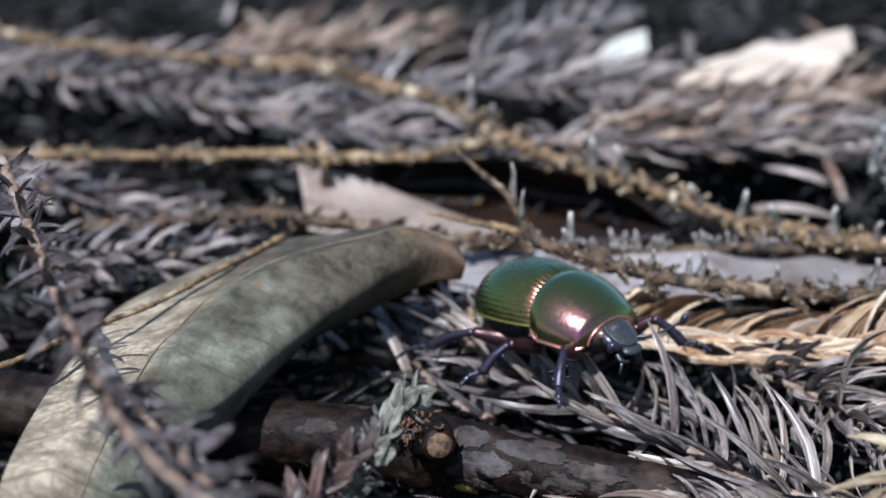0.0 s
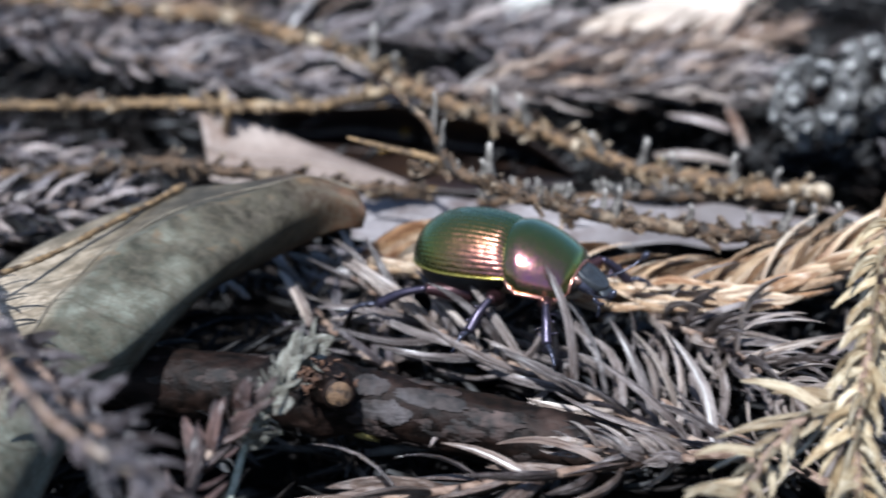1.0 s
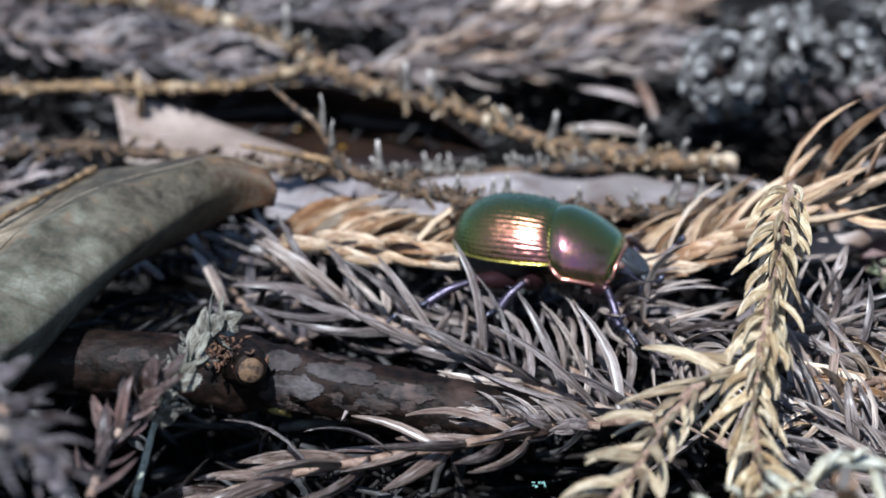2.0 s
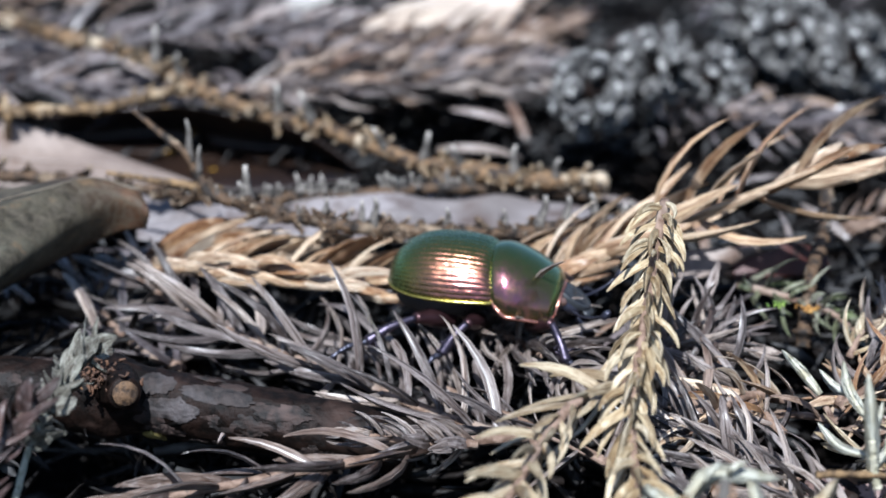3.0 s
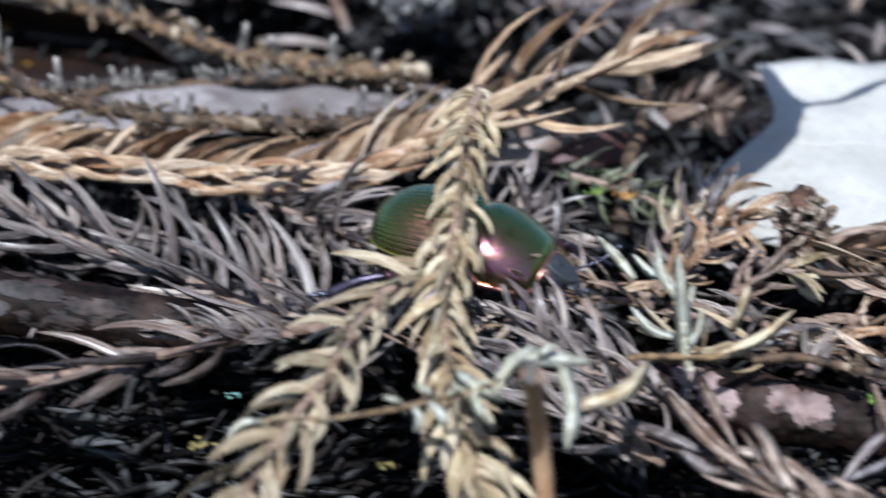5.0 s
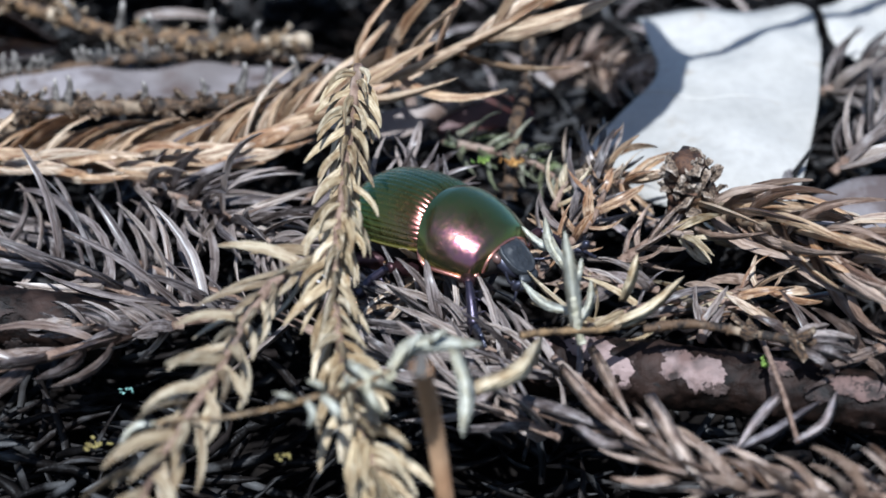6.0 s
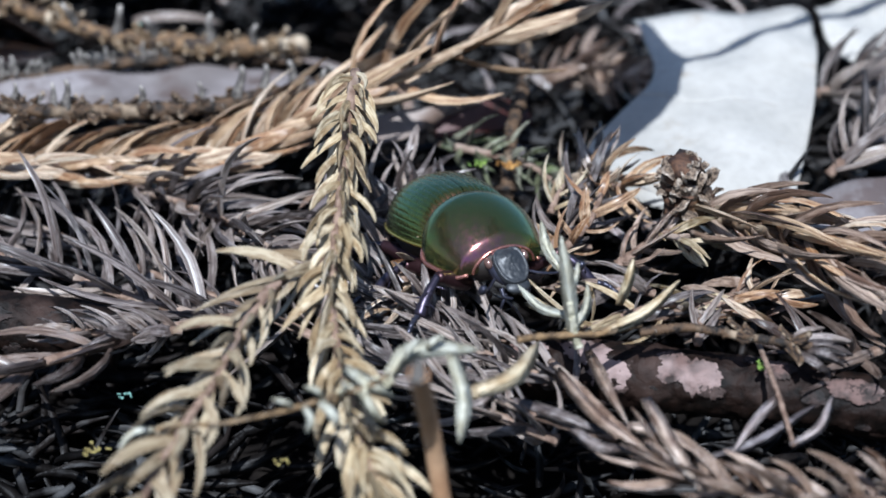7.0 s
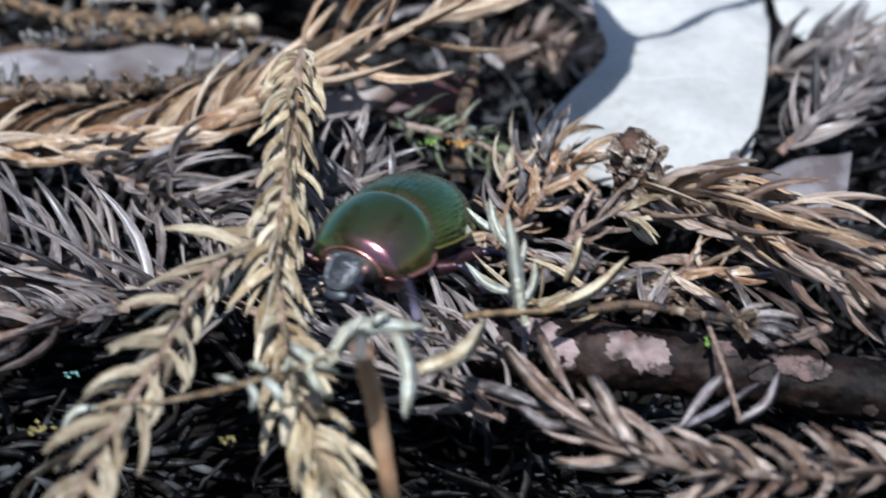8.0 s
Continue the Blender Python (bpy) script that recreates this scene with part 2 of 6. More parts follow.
def put(name, me, parent, label="", m=None):
    ob = new(name, me)
    ob.parent = parent
    if m is not None:
        ob.matrix_basis = m
    if label:
        tagged(ob, label)
    return ob


def thing(name, at, label, category, group=""):
    e = new(name)
    e.empty_display_size = 0.002
    e.location = Vector(at) * MM
    return tagged(e, label, category, group)


def spline(pts, n):
    """n points and tangents evenly along a Catmull-Rom curve through pts."""
    p = [np.array(q, float) for q in pts]
    p = [2 * p[0] - p[1]] + p + [2 * p[-1] - p[-2]]
    raw = []
    for i in range(1, len(p) - 2):
        for s in np.linspace(0, 1, 24, endpoint=False):
            a, b, c, d = p[i - 1:i + 3]
            raw.append(0.5 * (2 * b + (c - a) * s + (2 * a - 5 * b + 4 * c - d) * s * s + (3 * b - a - 3 * c + d) * s ** 3))
    raw = np.array(raw + [p[-2]])
    run = np.concatenate([[0], np.cumsum(np.linalg.norm(np.diff(raw, axis=0), axis=1))])
    at = np.linspace(0, run[-1], n)
    out = np.stack([np.interp(at, run, raw[:, k]) for k in range(3)], 1)
    tan = np.gradient(out, axis=0)
    return out, tan / np.maximum(np.linalg.norm(tan, axis=1), 1e-9)[:, None], run[-1]


def frame_at(tangent):
    t = Vector(tangent).normalized()
    side = t.cross(Vector((0, 0, 1)))
    side = side.normalized() if side.length > 1e-3 else Vector((1, 0, 0))
    return t, side, side.cross(t)


def tube(pts, r0, r1, sides=8, rings=24, rough=0.0, rng=None, knots=()):
    """Verts and faces of a tapered, uneven tube (all in metres from millimetres)."""
    rng = rng or random.Random(1)
    p, tan, _ = spline(pts, rings)
    verts, faces = [], []
    for i in range(rings):
        t, s, u = frame_at(tan[i])
        f = i / (rings - 1)
        r = r0 + (r1 - r0) * f
        r *= 1 + sum(a * math.exp(-((f - k) / w) ** 2) for k, a, w in knots)
        for k in range(sides):
            a = 2 * math.pi * k / sides
            q = r * (1 + rough * rng.uniform(-1, 1))
            verts.append((Vector(p[i]) + s * math.cos(a) * q + u * math.sin(a) * q) * MM)
    for i in range(rings - 1):
        for k in range(sides):
            faces.append((i * sides + k, i * sides + (k + 1) % sides, (i + 1) * sides + (k + 1) % sides, (i + 1) * sides + k))
    faces.append(tuple(range(sides))[::-1])
    faces.append(tuple((rings - 1) * sides + k for k in range(sides)))
    return verts, faces


def ring_uv(me, n, rings):
    """u round the section, v along; faces in the order in which the rings were joined, then the ends."""
    uv = me.uv_layers.new(name="round_and_along")
    for f in me.polygons:
        i, k = divmod(f.index, n)
        corners = [(k, i), (k + 1, i), (k + 1, i + 1), (k, i + 1)] if f.index < n * (rings - 1) else [(k, i), (k + 1, i), (k + 0.5, i + 1)]
        for q, lp in enumerate(f.loop_indices):
            a, b = corners[min(q, len(corners) - 1)]
            uv.data[lp].uv = (a / n, b / rings)


SECTION = [(1.0, 0.0), (0.42, 0.62), (0.0, 0.40), (-0.42, 0.62), (-1.0, 0.0)]


def needle_shape(bow, blunt, section, rings, twist=0.0, seed=0):
    """A needle of length 1 along y, bowed towards z; half width and thickness about 1 (scaled by its object)."""
    rng = random.Random(seed)
    verts, faces, n = [], [], len(section)
    steps = [0.0, 0.13, 0.32, 0.52, 0.72, 0.87, 0.955] if rings == 7 else [0.0, 0.3, 0.65, 0.92]
    for i, s in enumerate(steps):
        w = (0.66 + 0.34 * math.sin(math.pi * (s * 0.8 + 0.12))) * (1 - s ** (blunt * 2.0)) ** 0.75 + 0.05
        z = bow * s * (1 - s)
        a = twist * s
        for x, h in section:
            x2, h2 = x * math.cos(a) - h * math.sin(a), x * math.sin(a) + h * math.cos(a)
            verts.append((x2 * w * (1 + rng.uniform(-0.1, 0.1)), s, z + 0.05 * h2 * w))
    verts.append((0, 1.0, -0.01 * bow))
    for i in range(rings - 1):
        for k in range(n):
            faces.append((i * n + k, i * n + (k + 1) % n, (i + 1) * n + (k + 1) % n, (i + 1) * n + k))
    for k in range(n):
        faces.append(((rings - 1) * n + k, (rings - 1) * n + (k + 1) % n, rings * n))
    return verts, faces


SHAPES = [(0.28, 2.2, 0.15), (0.50, 2.0, -0.2), (0.66, 2.6, 0.3), (0.42, 1.8, -0.4), (0.16, 2.4, 0.5), (0.56, 2.0, 0.1)]
SICKLES = [(0.42, 0.046, 0.1), (0.60, 0.042, -0.15), (0.30, 0.050, 0.25), (0.40, 0.074, 0.2), (0.52, 0.068, -0.25), (0.24, 0.080, 0.3)]
NEEDLES = {}


def sickle_shape(bow, high, twist, seed):
    """A needle flattened from its sides and curved like a claw in its own plane; length 1 along y, bowed towards z."""
    rng = random.Random(seed)
    ring = [(0.0, 1.0), (0.62, 0.45), (0.5, -0.5), (0.0, -1.0), (-0.5, -0.5), (-0.62, 0.45)]
    verts, faces = [], []
    for s in (0.0, 0.12, 0.28, 0.46, 0.64, 0.80, 0.92, 0.98):
        w = (0.7 + 0.3 * math.sin(math.pi * min(1.0, s + 0.15))) * (1 - s ** 4.5) ** 0.8 + 0.06
        for x, h in ring:
            verts.append((x * w * (1 + rng.uniform(-0.1, 0.1)) + twist * s * s, s + 0.10 * bow * s * (h * w * high * 4), bow * s * (1 - s) + h * w * high * (1 + rng.uniform(-0.07, 0.07))))
    n, m = 6, 8
    for i in range(m - 1):
        for k in range(n):
            faces.append((i * n + k, i * n + (k + 1) % n, (i + 1) * n + (k + 1) % n, (i + 1) * n + k))
    faces += [tuple(range(n))[::-1], tuple((m - 1) * n + k for k in range(n))]
    return verts, faces


def needle_mesh(mat, k):
    """A needle with crisp edges along its rims and groove."""
    if k > 5 and (mat.name, k) not in NEEDLES:
        me = mesh_of("needle", *sickle_shape(*SICKLES[k - 6], k), mat)
        ring_uv(me, 6, 8)
        for ed in me.edges:
            p, q = ed.vertices
            ed.use_edge_sharp = abs(p - q) == 6 and p % 6 in (0, 3)
        NEEDLES[mat.name, k] = me
    if (mat.name, k) not in NEEDLES:
        bow, blunt, twist = SHAPES[k]
        me = mesh_of("needle", *needle_shape(bow, blunt, SECTION, 7, twist, k), mat)
        ring_uv(me, 5, 7)
        for ed in me.edges:
            p, q = ed.vertices
            ed.use_edge_sharp = abs(p - q) == 5 and p % 5 in (0, 2, 4)
        NEEDLES[mat.name, k] = me
    return NEEDLES[mat.name, k]


def needle_poses(pts, n, length, width, opening, flat, rng, lift=0.0, start=0.0, end=1.0, taper=0.35, wild=8.0):
    """Poses of n needles set spirally on a shoot through pts; flat: 0 all round, 1 combed into one plane."""
    p, tan, _ = spline(pts, 80)
    out = []
    for i in range(n):
        f = start + (end - start) * (i + rng.uniform(-0.3, 0.3)) / max(1, n - 1)
        j = min(79, max(0, f * 79))
        k = int(j)
        t, s, u = frame_at(tan[k])
        at = Vector(p[k]) + (Vector(p[min(79, k + 1)]) - Vector(p[k])) * (j - k)
        phi = i * 2.39996 + rng.uniform(-0.35, 0.35)
        c, d = math.cos(phi), math.sin(phi) * (1 - flat)
        if flat > 0.5 and abs(c) < 0.6:
            c = math.copysign(0.6, c)
        radial = (s * c + u * (d + lift)).normalized()
        a = radians(opening * (1 - 0.45 * max(0.0, (f - 0.7) / 0.3)) + rng.gauss(0, wild))
        way = (t * math.cos(a) + radial * math.sin(a)).normalized()
        z = (radial - way * radial.dot(way)).normalized()
        x = way.cross(z)
        ln = length * (1 - taper * max(0.0, (f - 0.6) / 0.4)) * rng.uniform(0.72, 1.12)
        w = width * rng.uniform(0.75, 1.2)
        m = Matrix(((x.x, way.x, z.x, 0), (x.y, way.y, z.y, 0), (x.z, way.z, z.z, 0), (0, 0, 0, 1)))
        turn = Matrix.Rotation(rng.gauss(0, 0.35), 4, "Y")
        size = Matrix.Diagonal((w * MM, ln * MM, ln * MM, 1))
        out.append(Matrix.Translation(at * MM) @ m @ turn @ size)
    return out


def frond(pts, mat, label, n=60, length=7.0, width=0.5, opening=42, flat=0.6, lift=0.15, seed=1, stem=0.45,
          stem_mat=None, group="", name="conifer_frond", start=0.03, end=1.0, taper=0.35, wild=8.0, kinds=(0, 1, 2, 3, 5, 6, 7, 8)):
    rng = random.Random(seed)
    base = Vector(pts[0])
    e = thing(name, base, label, "frond" if name == "conifer_frond" else "sprig", group)
    rel = [tuple(Vector(q) - base) for q in pts]
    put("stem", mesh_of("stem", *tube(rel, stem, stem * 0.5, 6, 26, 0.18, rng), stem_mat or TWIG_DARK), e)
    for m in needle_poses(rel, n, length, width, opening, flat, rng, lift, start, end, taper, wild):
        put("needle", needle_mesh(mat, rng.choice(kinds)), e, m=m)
    return e


def peg_mesh(seed):
    rng = random.Random(seed)
    pts = [(0, 0, 0), (0, 0.35, 0.12), (0, 0.7, 0.34), (0, 1.0, 0.30 + 0.25 * rng.random())]
    p, f = tube(pts, 0.20, 0.06, 6, 6, 0.12, rng)
    return mesh_of("peg", [v / MM for v in p], f, PEG)


PEGS = [peg_mesh(k) for k in range(5)]
SCALES = {}


def bark_scale(mat, k):
    """A small curled scale of bark, length 1 along y."""
    if (mat.name, k) not in SCALES:
        rng = random.Random(k)
        v, f = [], []
        for i, (y, w) in enumerate(((0.0, 0.7), (0.4, 1.0), (0.75, 0.7), (1.0, 0.18))):
            for x in (-1, 0, 1):
                for h in (0.08, -0.08):
                    v.append((x * w * rng.uniform(0.85, 1.15), y, h + 0.22 * (1 - x * x) + 0.25 * y * y))
        for i in range(3):
            a, b = i * 6, i * 6 + 6
            for q in (0, 2):
                f += [(a + q, a + q + 2, b + q + 2, b + q), (a + q + 1, b + q + 1, b + q + 3, a + q + 3)]
            f += [(a, b, b + 1, a + 1), (a + 4, a + 5, b + 5, b + 4)]
        SCALES[mat.name, k] = mesh_of("bark_scale", v, f, CHIPS[mat.name], False)
    return SCALES[mat.name, k]


def twig(pts, r0, r1, label, pegs=20, peg=1.0, long_pegs=(), seed=1, mat=None, up=0.5, scales=0):
    """A rough dead twig with scaly bark and the peg-like stubs of its fallen needles; long_pegs: (place, length, side, rise)."""
    rng = random.Random(seed)
    base = Vector(pts[0])
    e = thing("twig", base, label, "twig", "dead twigs")
    rel = [tuple(Vector(q) - base) for q in pts]
    knots = [(rng.random(), rng.uniform(0.05, 0.32), rng.uniform(0.006, 0.016)) for _ in range(22)]
    put("stem", mesh_of("stem", *tube(rel, r0, r1, 8, 200, 0.2, rng, knots), mat or TWIG), e)
    p, tan, _ = spline(rel, 100)
    for _ in range(scales):
        k = rng.randrange(99)
        t, s, u = frame_at(tan[k])
        c, d = math.cos(rng.uniform(-1.2, 4.0)), rng.uniform(-0.5, 1)
        radial = (s * c + u * d).normalized()
        way = (t * rng.choice((1, 1, -1)) + radial * rng.uniform(0.25, 0.9)).normalized()
        z = (radial - way * radial.dot(way)).normalized()
        x = way.cross(z)
        m = Matrix(((x.x, way.x, z.x, 0), (x.y, way.y, z.y, 0), (x.z, way.z, z.z, 0), (0, 0, 0, 1)))
        r = (r0 + (r1 - r0) * k / 99) * 0.85
        ln = rng.uniform(0.4, 1.7)
        put("bark_scale", bark_scale(mat or TWIG, rng.randrange(8)), e, m=Matrix.Translation((Vector(p[k]) + radial * r) * MM) @ m @ Matrix.Diagonal((ln * rng.uniform(0.2, 0.5) * MM, ln * MM, ln * 0.9 * MM, 1)))
    rows = [(rng.random(), peg * rng.uniform(0.5, 1.3), rng.uniform(-1, 1), rng.uniform(-0.4, 1) + up) for _ in range(pegs)]
    for f, ln, side, rise in rows + list(long_pegs):
        k = min(98, int(f * 99))
        t, s, u = frame_at(tan[k])
        radial = (s * side + u * rise).normalized()
        way = (t * rng.uniform(0.1, 0.8) + radial).normalized()
        z = (radial - way * radial.dot(way)).normalized() if abs(radial.dot(way)) < 0.999 else t
        x = way.cross(z)
        m = Matrix(((x.x, way.x, z.x, 0), (x.y, way.y, z.y, 0), (x.z, way.z, z.z, 0), (0, 0, 0, 1)))
        w = max(0.6, min(1.5, ln * 0.45)) * 2.2
        put("peg", PEGS[rng.randrange(5)], e, m=Matrix.Translation(Vector(p[k]) * MM) @ m @ Matrix.Diagonal((w * MM, ln * MM, ln * MM, 1)))
    return e


def loft(edges, n=40, m=20, thick=0.18, wave=0.0, seed=1, ragged=0.0):
    """A sheet through several edges (each a few points), with thickness; returns verts and faces."""
    rng = random.Random(seed)
    rows = [spline(e, n)[0] for e in edges]
    cols = [spline([r[i] for r in rows], m)[0] for i in range(n)]
    grid = np.array(cols)
    for i in range(n):
        for j in range(m):
            grid[i, j, 2] += wave * noise.noise(Vector(grid[i, j]) * 0.16 + Vector((seed, 0, 0)))
    if ragged:
        for j, k in ((0, 1), (m - 1, m - 2)):
            for i in range(n):
                grid[i, j] += (grid[i, k] - grid[i, j]) * (noise.noise(Vector((i * 0.35, seed, j))) * ragged)
    du, dv = np.gradient(grid, axis=0), np.gradient(grid, axis=1)
    nrm = np.cross(du, dv)
    nrm /= np.maximum(np.linalg.norm(nrm, axis=2), 1e-9)[:, :, None]
    verts = [Vector(q) * MM for q in (grid + nrm * thick / 2).reshape(-1, 3)] + [Vector(q) * MM for q in (grid - nrm * thick / 2).reshape(-1, 3)]
    o, faces = n * m, []
    for i in range(n - 1):
        for j in range(m - 1):
            a, b, c, d = i * m + j, (i + 1) * m + j, (i + 1) * m + j + 1, i * m + j + 1
            faces += [(a, b, c, d), (o + d, o + c, o + b, o + a)]
    ring = [i * m for i in range(n)] + [(n - 1) * m + j for j in range(1, m)] + [i * m + m - 1 for i in range(n - 2, -1, -1)] + [j for j in range(m - 2, 0, -1)]
    for a, b in zip(ring, ring[1:] + ring[:1]):
        faces.append((b, a, o + a, o + b))
    return verts, faces


def leaf(edges, mat, label, rib=False, veins=0, seed=1, wave=0.6, thick=0.18, ragged=0.0, m=20, rib_mat=None, rib_at=0.5, rib_r=0.3):
    """A dead broad leaf: its blade, and the midrib and veins where they show."""
    base = Vector(edges[0][0])
    e = thing("dead_leaf", base, label, "leaf", "fallen broad leaves")
    rel = [[tuple(Vector(q) - base) for q in ed] for ed in edges]
    verts, faces = loft(rel, 44, m, thick, wave, seed, ragged)
    me = mesh_of("blade", verts, faces, mat)
    uv = me.uv_layers.new(name="along_and_across")
    for lp in me.loops:
        q = lp.vertex_index % (44 * m)
        uv.data[lp.index].uv = (q // m / 43, q % m / (m - 1))
    put("blade", me, e)
    lift = Vector((0, -0.04, 0.05))
    for k in range(veins):
        i = 2 + int(40 * k / veins)
        line = [tuple(verts[max(0, i + q) * m + j] / MM + lift) for q, j in zip((0, -2, -5, -8, -11), (m * 9 // 20, m * 12 // 20, m * 15 // 20, m * 17 // 20, m - 2))]
        put("vein", mesh_of("vein", *tube(line, 0.065, 0.035, 6, 24, 0.1, random.Random(k)), VEIN), e)
    if rib:
        line = [tuple(verts[i * m + round(rib_at * (m - 1))] / MM + lift) for i in range(0, 44, 3)]
        put("midrib", mesh_of("midrib", *tube(line, rib_r, rib_r * 0.4, 8, 60, 0.05, random.Random(seed)), rib_mat or mat), e)
    return e


# ---- ground ----
def build_ground():
    near = list(np.linspace(-0.16, 0.24, 121))
    far = [0.3, 0.45, 0.8, 1.6, 4, 12, 40]
    ax = sorted([-v for v in far] + near + far)
    verts, faces, n = [], [], len(ax)
    for x in ax:
        for y in ax:
            h = -0.019 - 0.012 * math.exp(-((x + 0.018) / 0.05) ** 2 - ((y + 0.062) / 0.022) ** 2) + 0.0022 * noise.noise(Vector((x, y, 0)) * 60) + 0.001 * noise.noise(Vector((x, y, 3)) * 240)
            verts.append((x, y, h if max(abs(x), abs(y)) < 0.5 else -0.019))
    for i in range(n - 1):
        for j in range(n - 1):
            faces.append((i * n + j, (i + 1) * n + j, (i + 1) * n + j + 1, i * n + j + 1))
    tagged(new("ground", mesh_of("ground", verts, faces, SOIL)), "forest soil under conifer litter, coloured near black for its shade", "ground", kind="structure")


def build_litter():
    """The deep, uncountable needle litter: short shoots lying at all depths, in one mesh."""
    rng = random.Random(11)
    diamond = [(1.0, 0.0), (0.0, 0.7), (-1.0, 0.0), (0.0, -0.6)]
    shapes = [[np.array(v) for v in (needle_shape(b, c, diamond, 4, t, k),)[0][:1]] for k, (b, c, t) in enumerate(SHAPES)]
    faces0 = needle_shape(0.2, 2.0, diamond, 4)[1]
    verts, faces, o = [], [], 0
    for k in range(680):
        x, y = rng.uniform(-110, 95), rng.uniform(-75, 125)
        if math.exp(-((x + 18) / 50) ** 2 - ((y + 62) / 22) ** 2) > 0.25 and rng.random() < 0.85:
            continue
        a = radians(rng.gauss(0, 32) + (180 if rng.random() < 0.3 else 0))
        ln, z = rng.uniform(18, 42), rng.uniform(-16.5, -4.0) - 12 * math.exp(-((x + 18) / 50) ** 2 - ((y + 62) / 22) ** 2)
        bend = rng.gauss(0, 0.3)
        pts = [(x + ln * s * math.cos(a + bend * s), y + ln * s * math.sin(a + bend * s), z + rng.uniform(-1, 1) * 0.8) for s in (0, 0.5, 1)]
        for m in needle_poses(pts, rng.randrange(22, 44), rng.uniform(5, 9), 0.5, 40, 0.5, rng, 0.1, wild=12):
            sh = shapes[rng.randrange(6)][0]
            mm = np.array(m)
            verts.append(sh @ mm[:3, :3].T + mm[:3, 3])
            faces += [tuple(q + o for q in f) for f in faces0]
            o += len(sh)
    tagged(new("needle_litter", mesh_of("needle_litter", np.concatenate(verts), faces, SHADED_LITTER)),
           "deep litter of dead conifer needles, coloured near black for its shade", "litter", kind="stuff")


build_ground()
build_litter()

# ---- wood and broad leaves ----
def branch(pts, r0, r1, label, seed, knots=()):
    e = thing("branch", pts[0], label, "branch", "woody branches")
    base = Vector(pts[0])
    rel = [tuple(Vector(q) - base) for q in pts]
    sides, rings = 44, 170
    verts, faces = tube(rel, r0, r1, sides, rings, 0.012, random.Random(seed), knots)
    p = spline(rel, rings)[0]
    for i in range(rings):
        c = Vector(p[i]) * MM
        for k in range(sides):
            a = 2 * math.pi * k / sides
            q = Vector((i * 0.09, math.cos(a) * 2.2, math.sin(a) * 2.2 + seed))
            crack = min(0.0, abs(noise.noise(q * Vector((0.6, 1.6, 1.6)).length * 0.5)) - 0.10)
            d = 0.16 * noise.noise(q) + 0.10 * noise.noise(q * 3.1) + 1.6 * crack
            v = verts[i * sides + k]
            verts[i * sides + k] = v + (v - c).normalized() * d * MM
    put("wood", mesh_of("wood", verts, faces, WOOD), e)
    return e, rel


def flake(parent, rel, r, f0, f1, a0, a1, mat, name="bark_flake", seed=1, proud=0.12):
    """A scale of bark (or crust) lying on the branch between two places along it and two angles round it, ragged at its rim."""
    rng = random.Random(seed)
    p, tan, _ = spline(rel, 101)
    n, m, verts, faces = 22, 16, [], []
    for layer in (proud, proud - 0.25):
        for i in range(n):
            for j in range(m):
                u, v = i / (n - 1) * 2 - 1, j / (m - 1) * 2 - 1
                u, v = u * math.sqrt(1 - v * v / 2), v * math.sqrt(1 - u * u / 2)
                k = 0.9 + 0.1 * noise.noise(Vector((u * 1.5, v * 1.5, seed)))
                f = (f0 + f1) / 2 + (f1 - f0) / 2 * u * (k + 0.3 * noise.noise(Vector((v * 1.7, seed, 0))) + 0.22 * noise.noise(Vector((v * 6, seed, 2))))
                a = radians((a0 + a1) / 2 + (a1 - a0) / 2 * v * (k + 0.35 * noise.noise(Vector((u * 1.7, 0, seed))) + 0.26 * noise.noise(Vector((u * 6, 3, seed)))))
                q = max(0, min(100, f * 100))
                t, s, w = frame_at(tan[int(q)])
                c = Vector(p[int(q)]) + (Vector(p[min(100, int(q) + 1)]) - Vector(p[int(q)])) * (q - int(q))
                rr = r + 0.5 * layer * (1 - 0.8 * max(abs(u), abs(v)) ** 6) + 0.08 * noise.noise(Vector((u * 5, v * 5, seed + 3)))
                verts.append((c + s * math.cos(a) * rr + w * math.sin(a) * rr) * MM)
    o = n * m
    for i in range(n - 1):
        for j in range(m - 1):
            a, b, c, d = i * m + j, (i + 1) * m + j, (i + 1) * m + j + 1, i * m + j + 1
            faces += [(a, d, c, b), (o + a, o + b, o + c, o + d)]
    put(name, mesh_of(name, verts, faces, mat), parent)


def crumbs(parent, at, spread, size, count, mat, name, seed):
    """A ragged tuft of small lobes in one mesh."""
    rng = random.Random(seed)
    verts, faces = [], []
    for k in range(count):
        c = Vector((rng.gauss(0, spread[0]), rng.gauss(0, spread[1]), abs(rng.gauss(0, spread[2])))) + Vector(at)
        d = Vector((rng.gauss(0, 1), rng.gauss(0, 1), rng.gauss(0.4, 1))).normalized() * size * rng.uniform(0.6, 1.6)
        v, f = tube([tuple(c - d * 0.5), tuple(c + Vector((rng.gauss(0, 0.1), rng.gauss(0, 0.1), rng.gauss(0, 0.1)))), tuple(c + d * 0.5)], size * 0.34, size * 0.16, 5, 5, 0.35, rng)
        o = len(verts)
        verts += v
        faces += [tuple(q + o for q in g) for g in f]
    return tagged(put(name, mesh_of(name, verts, faces, mat), parent), kind="stuff")


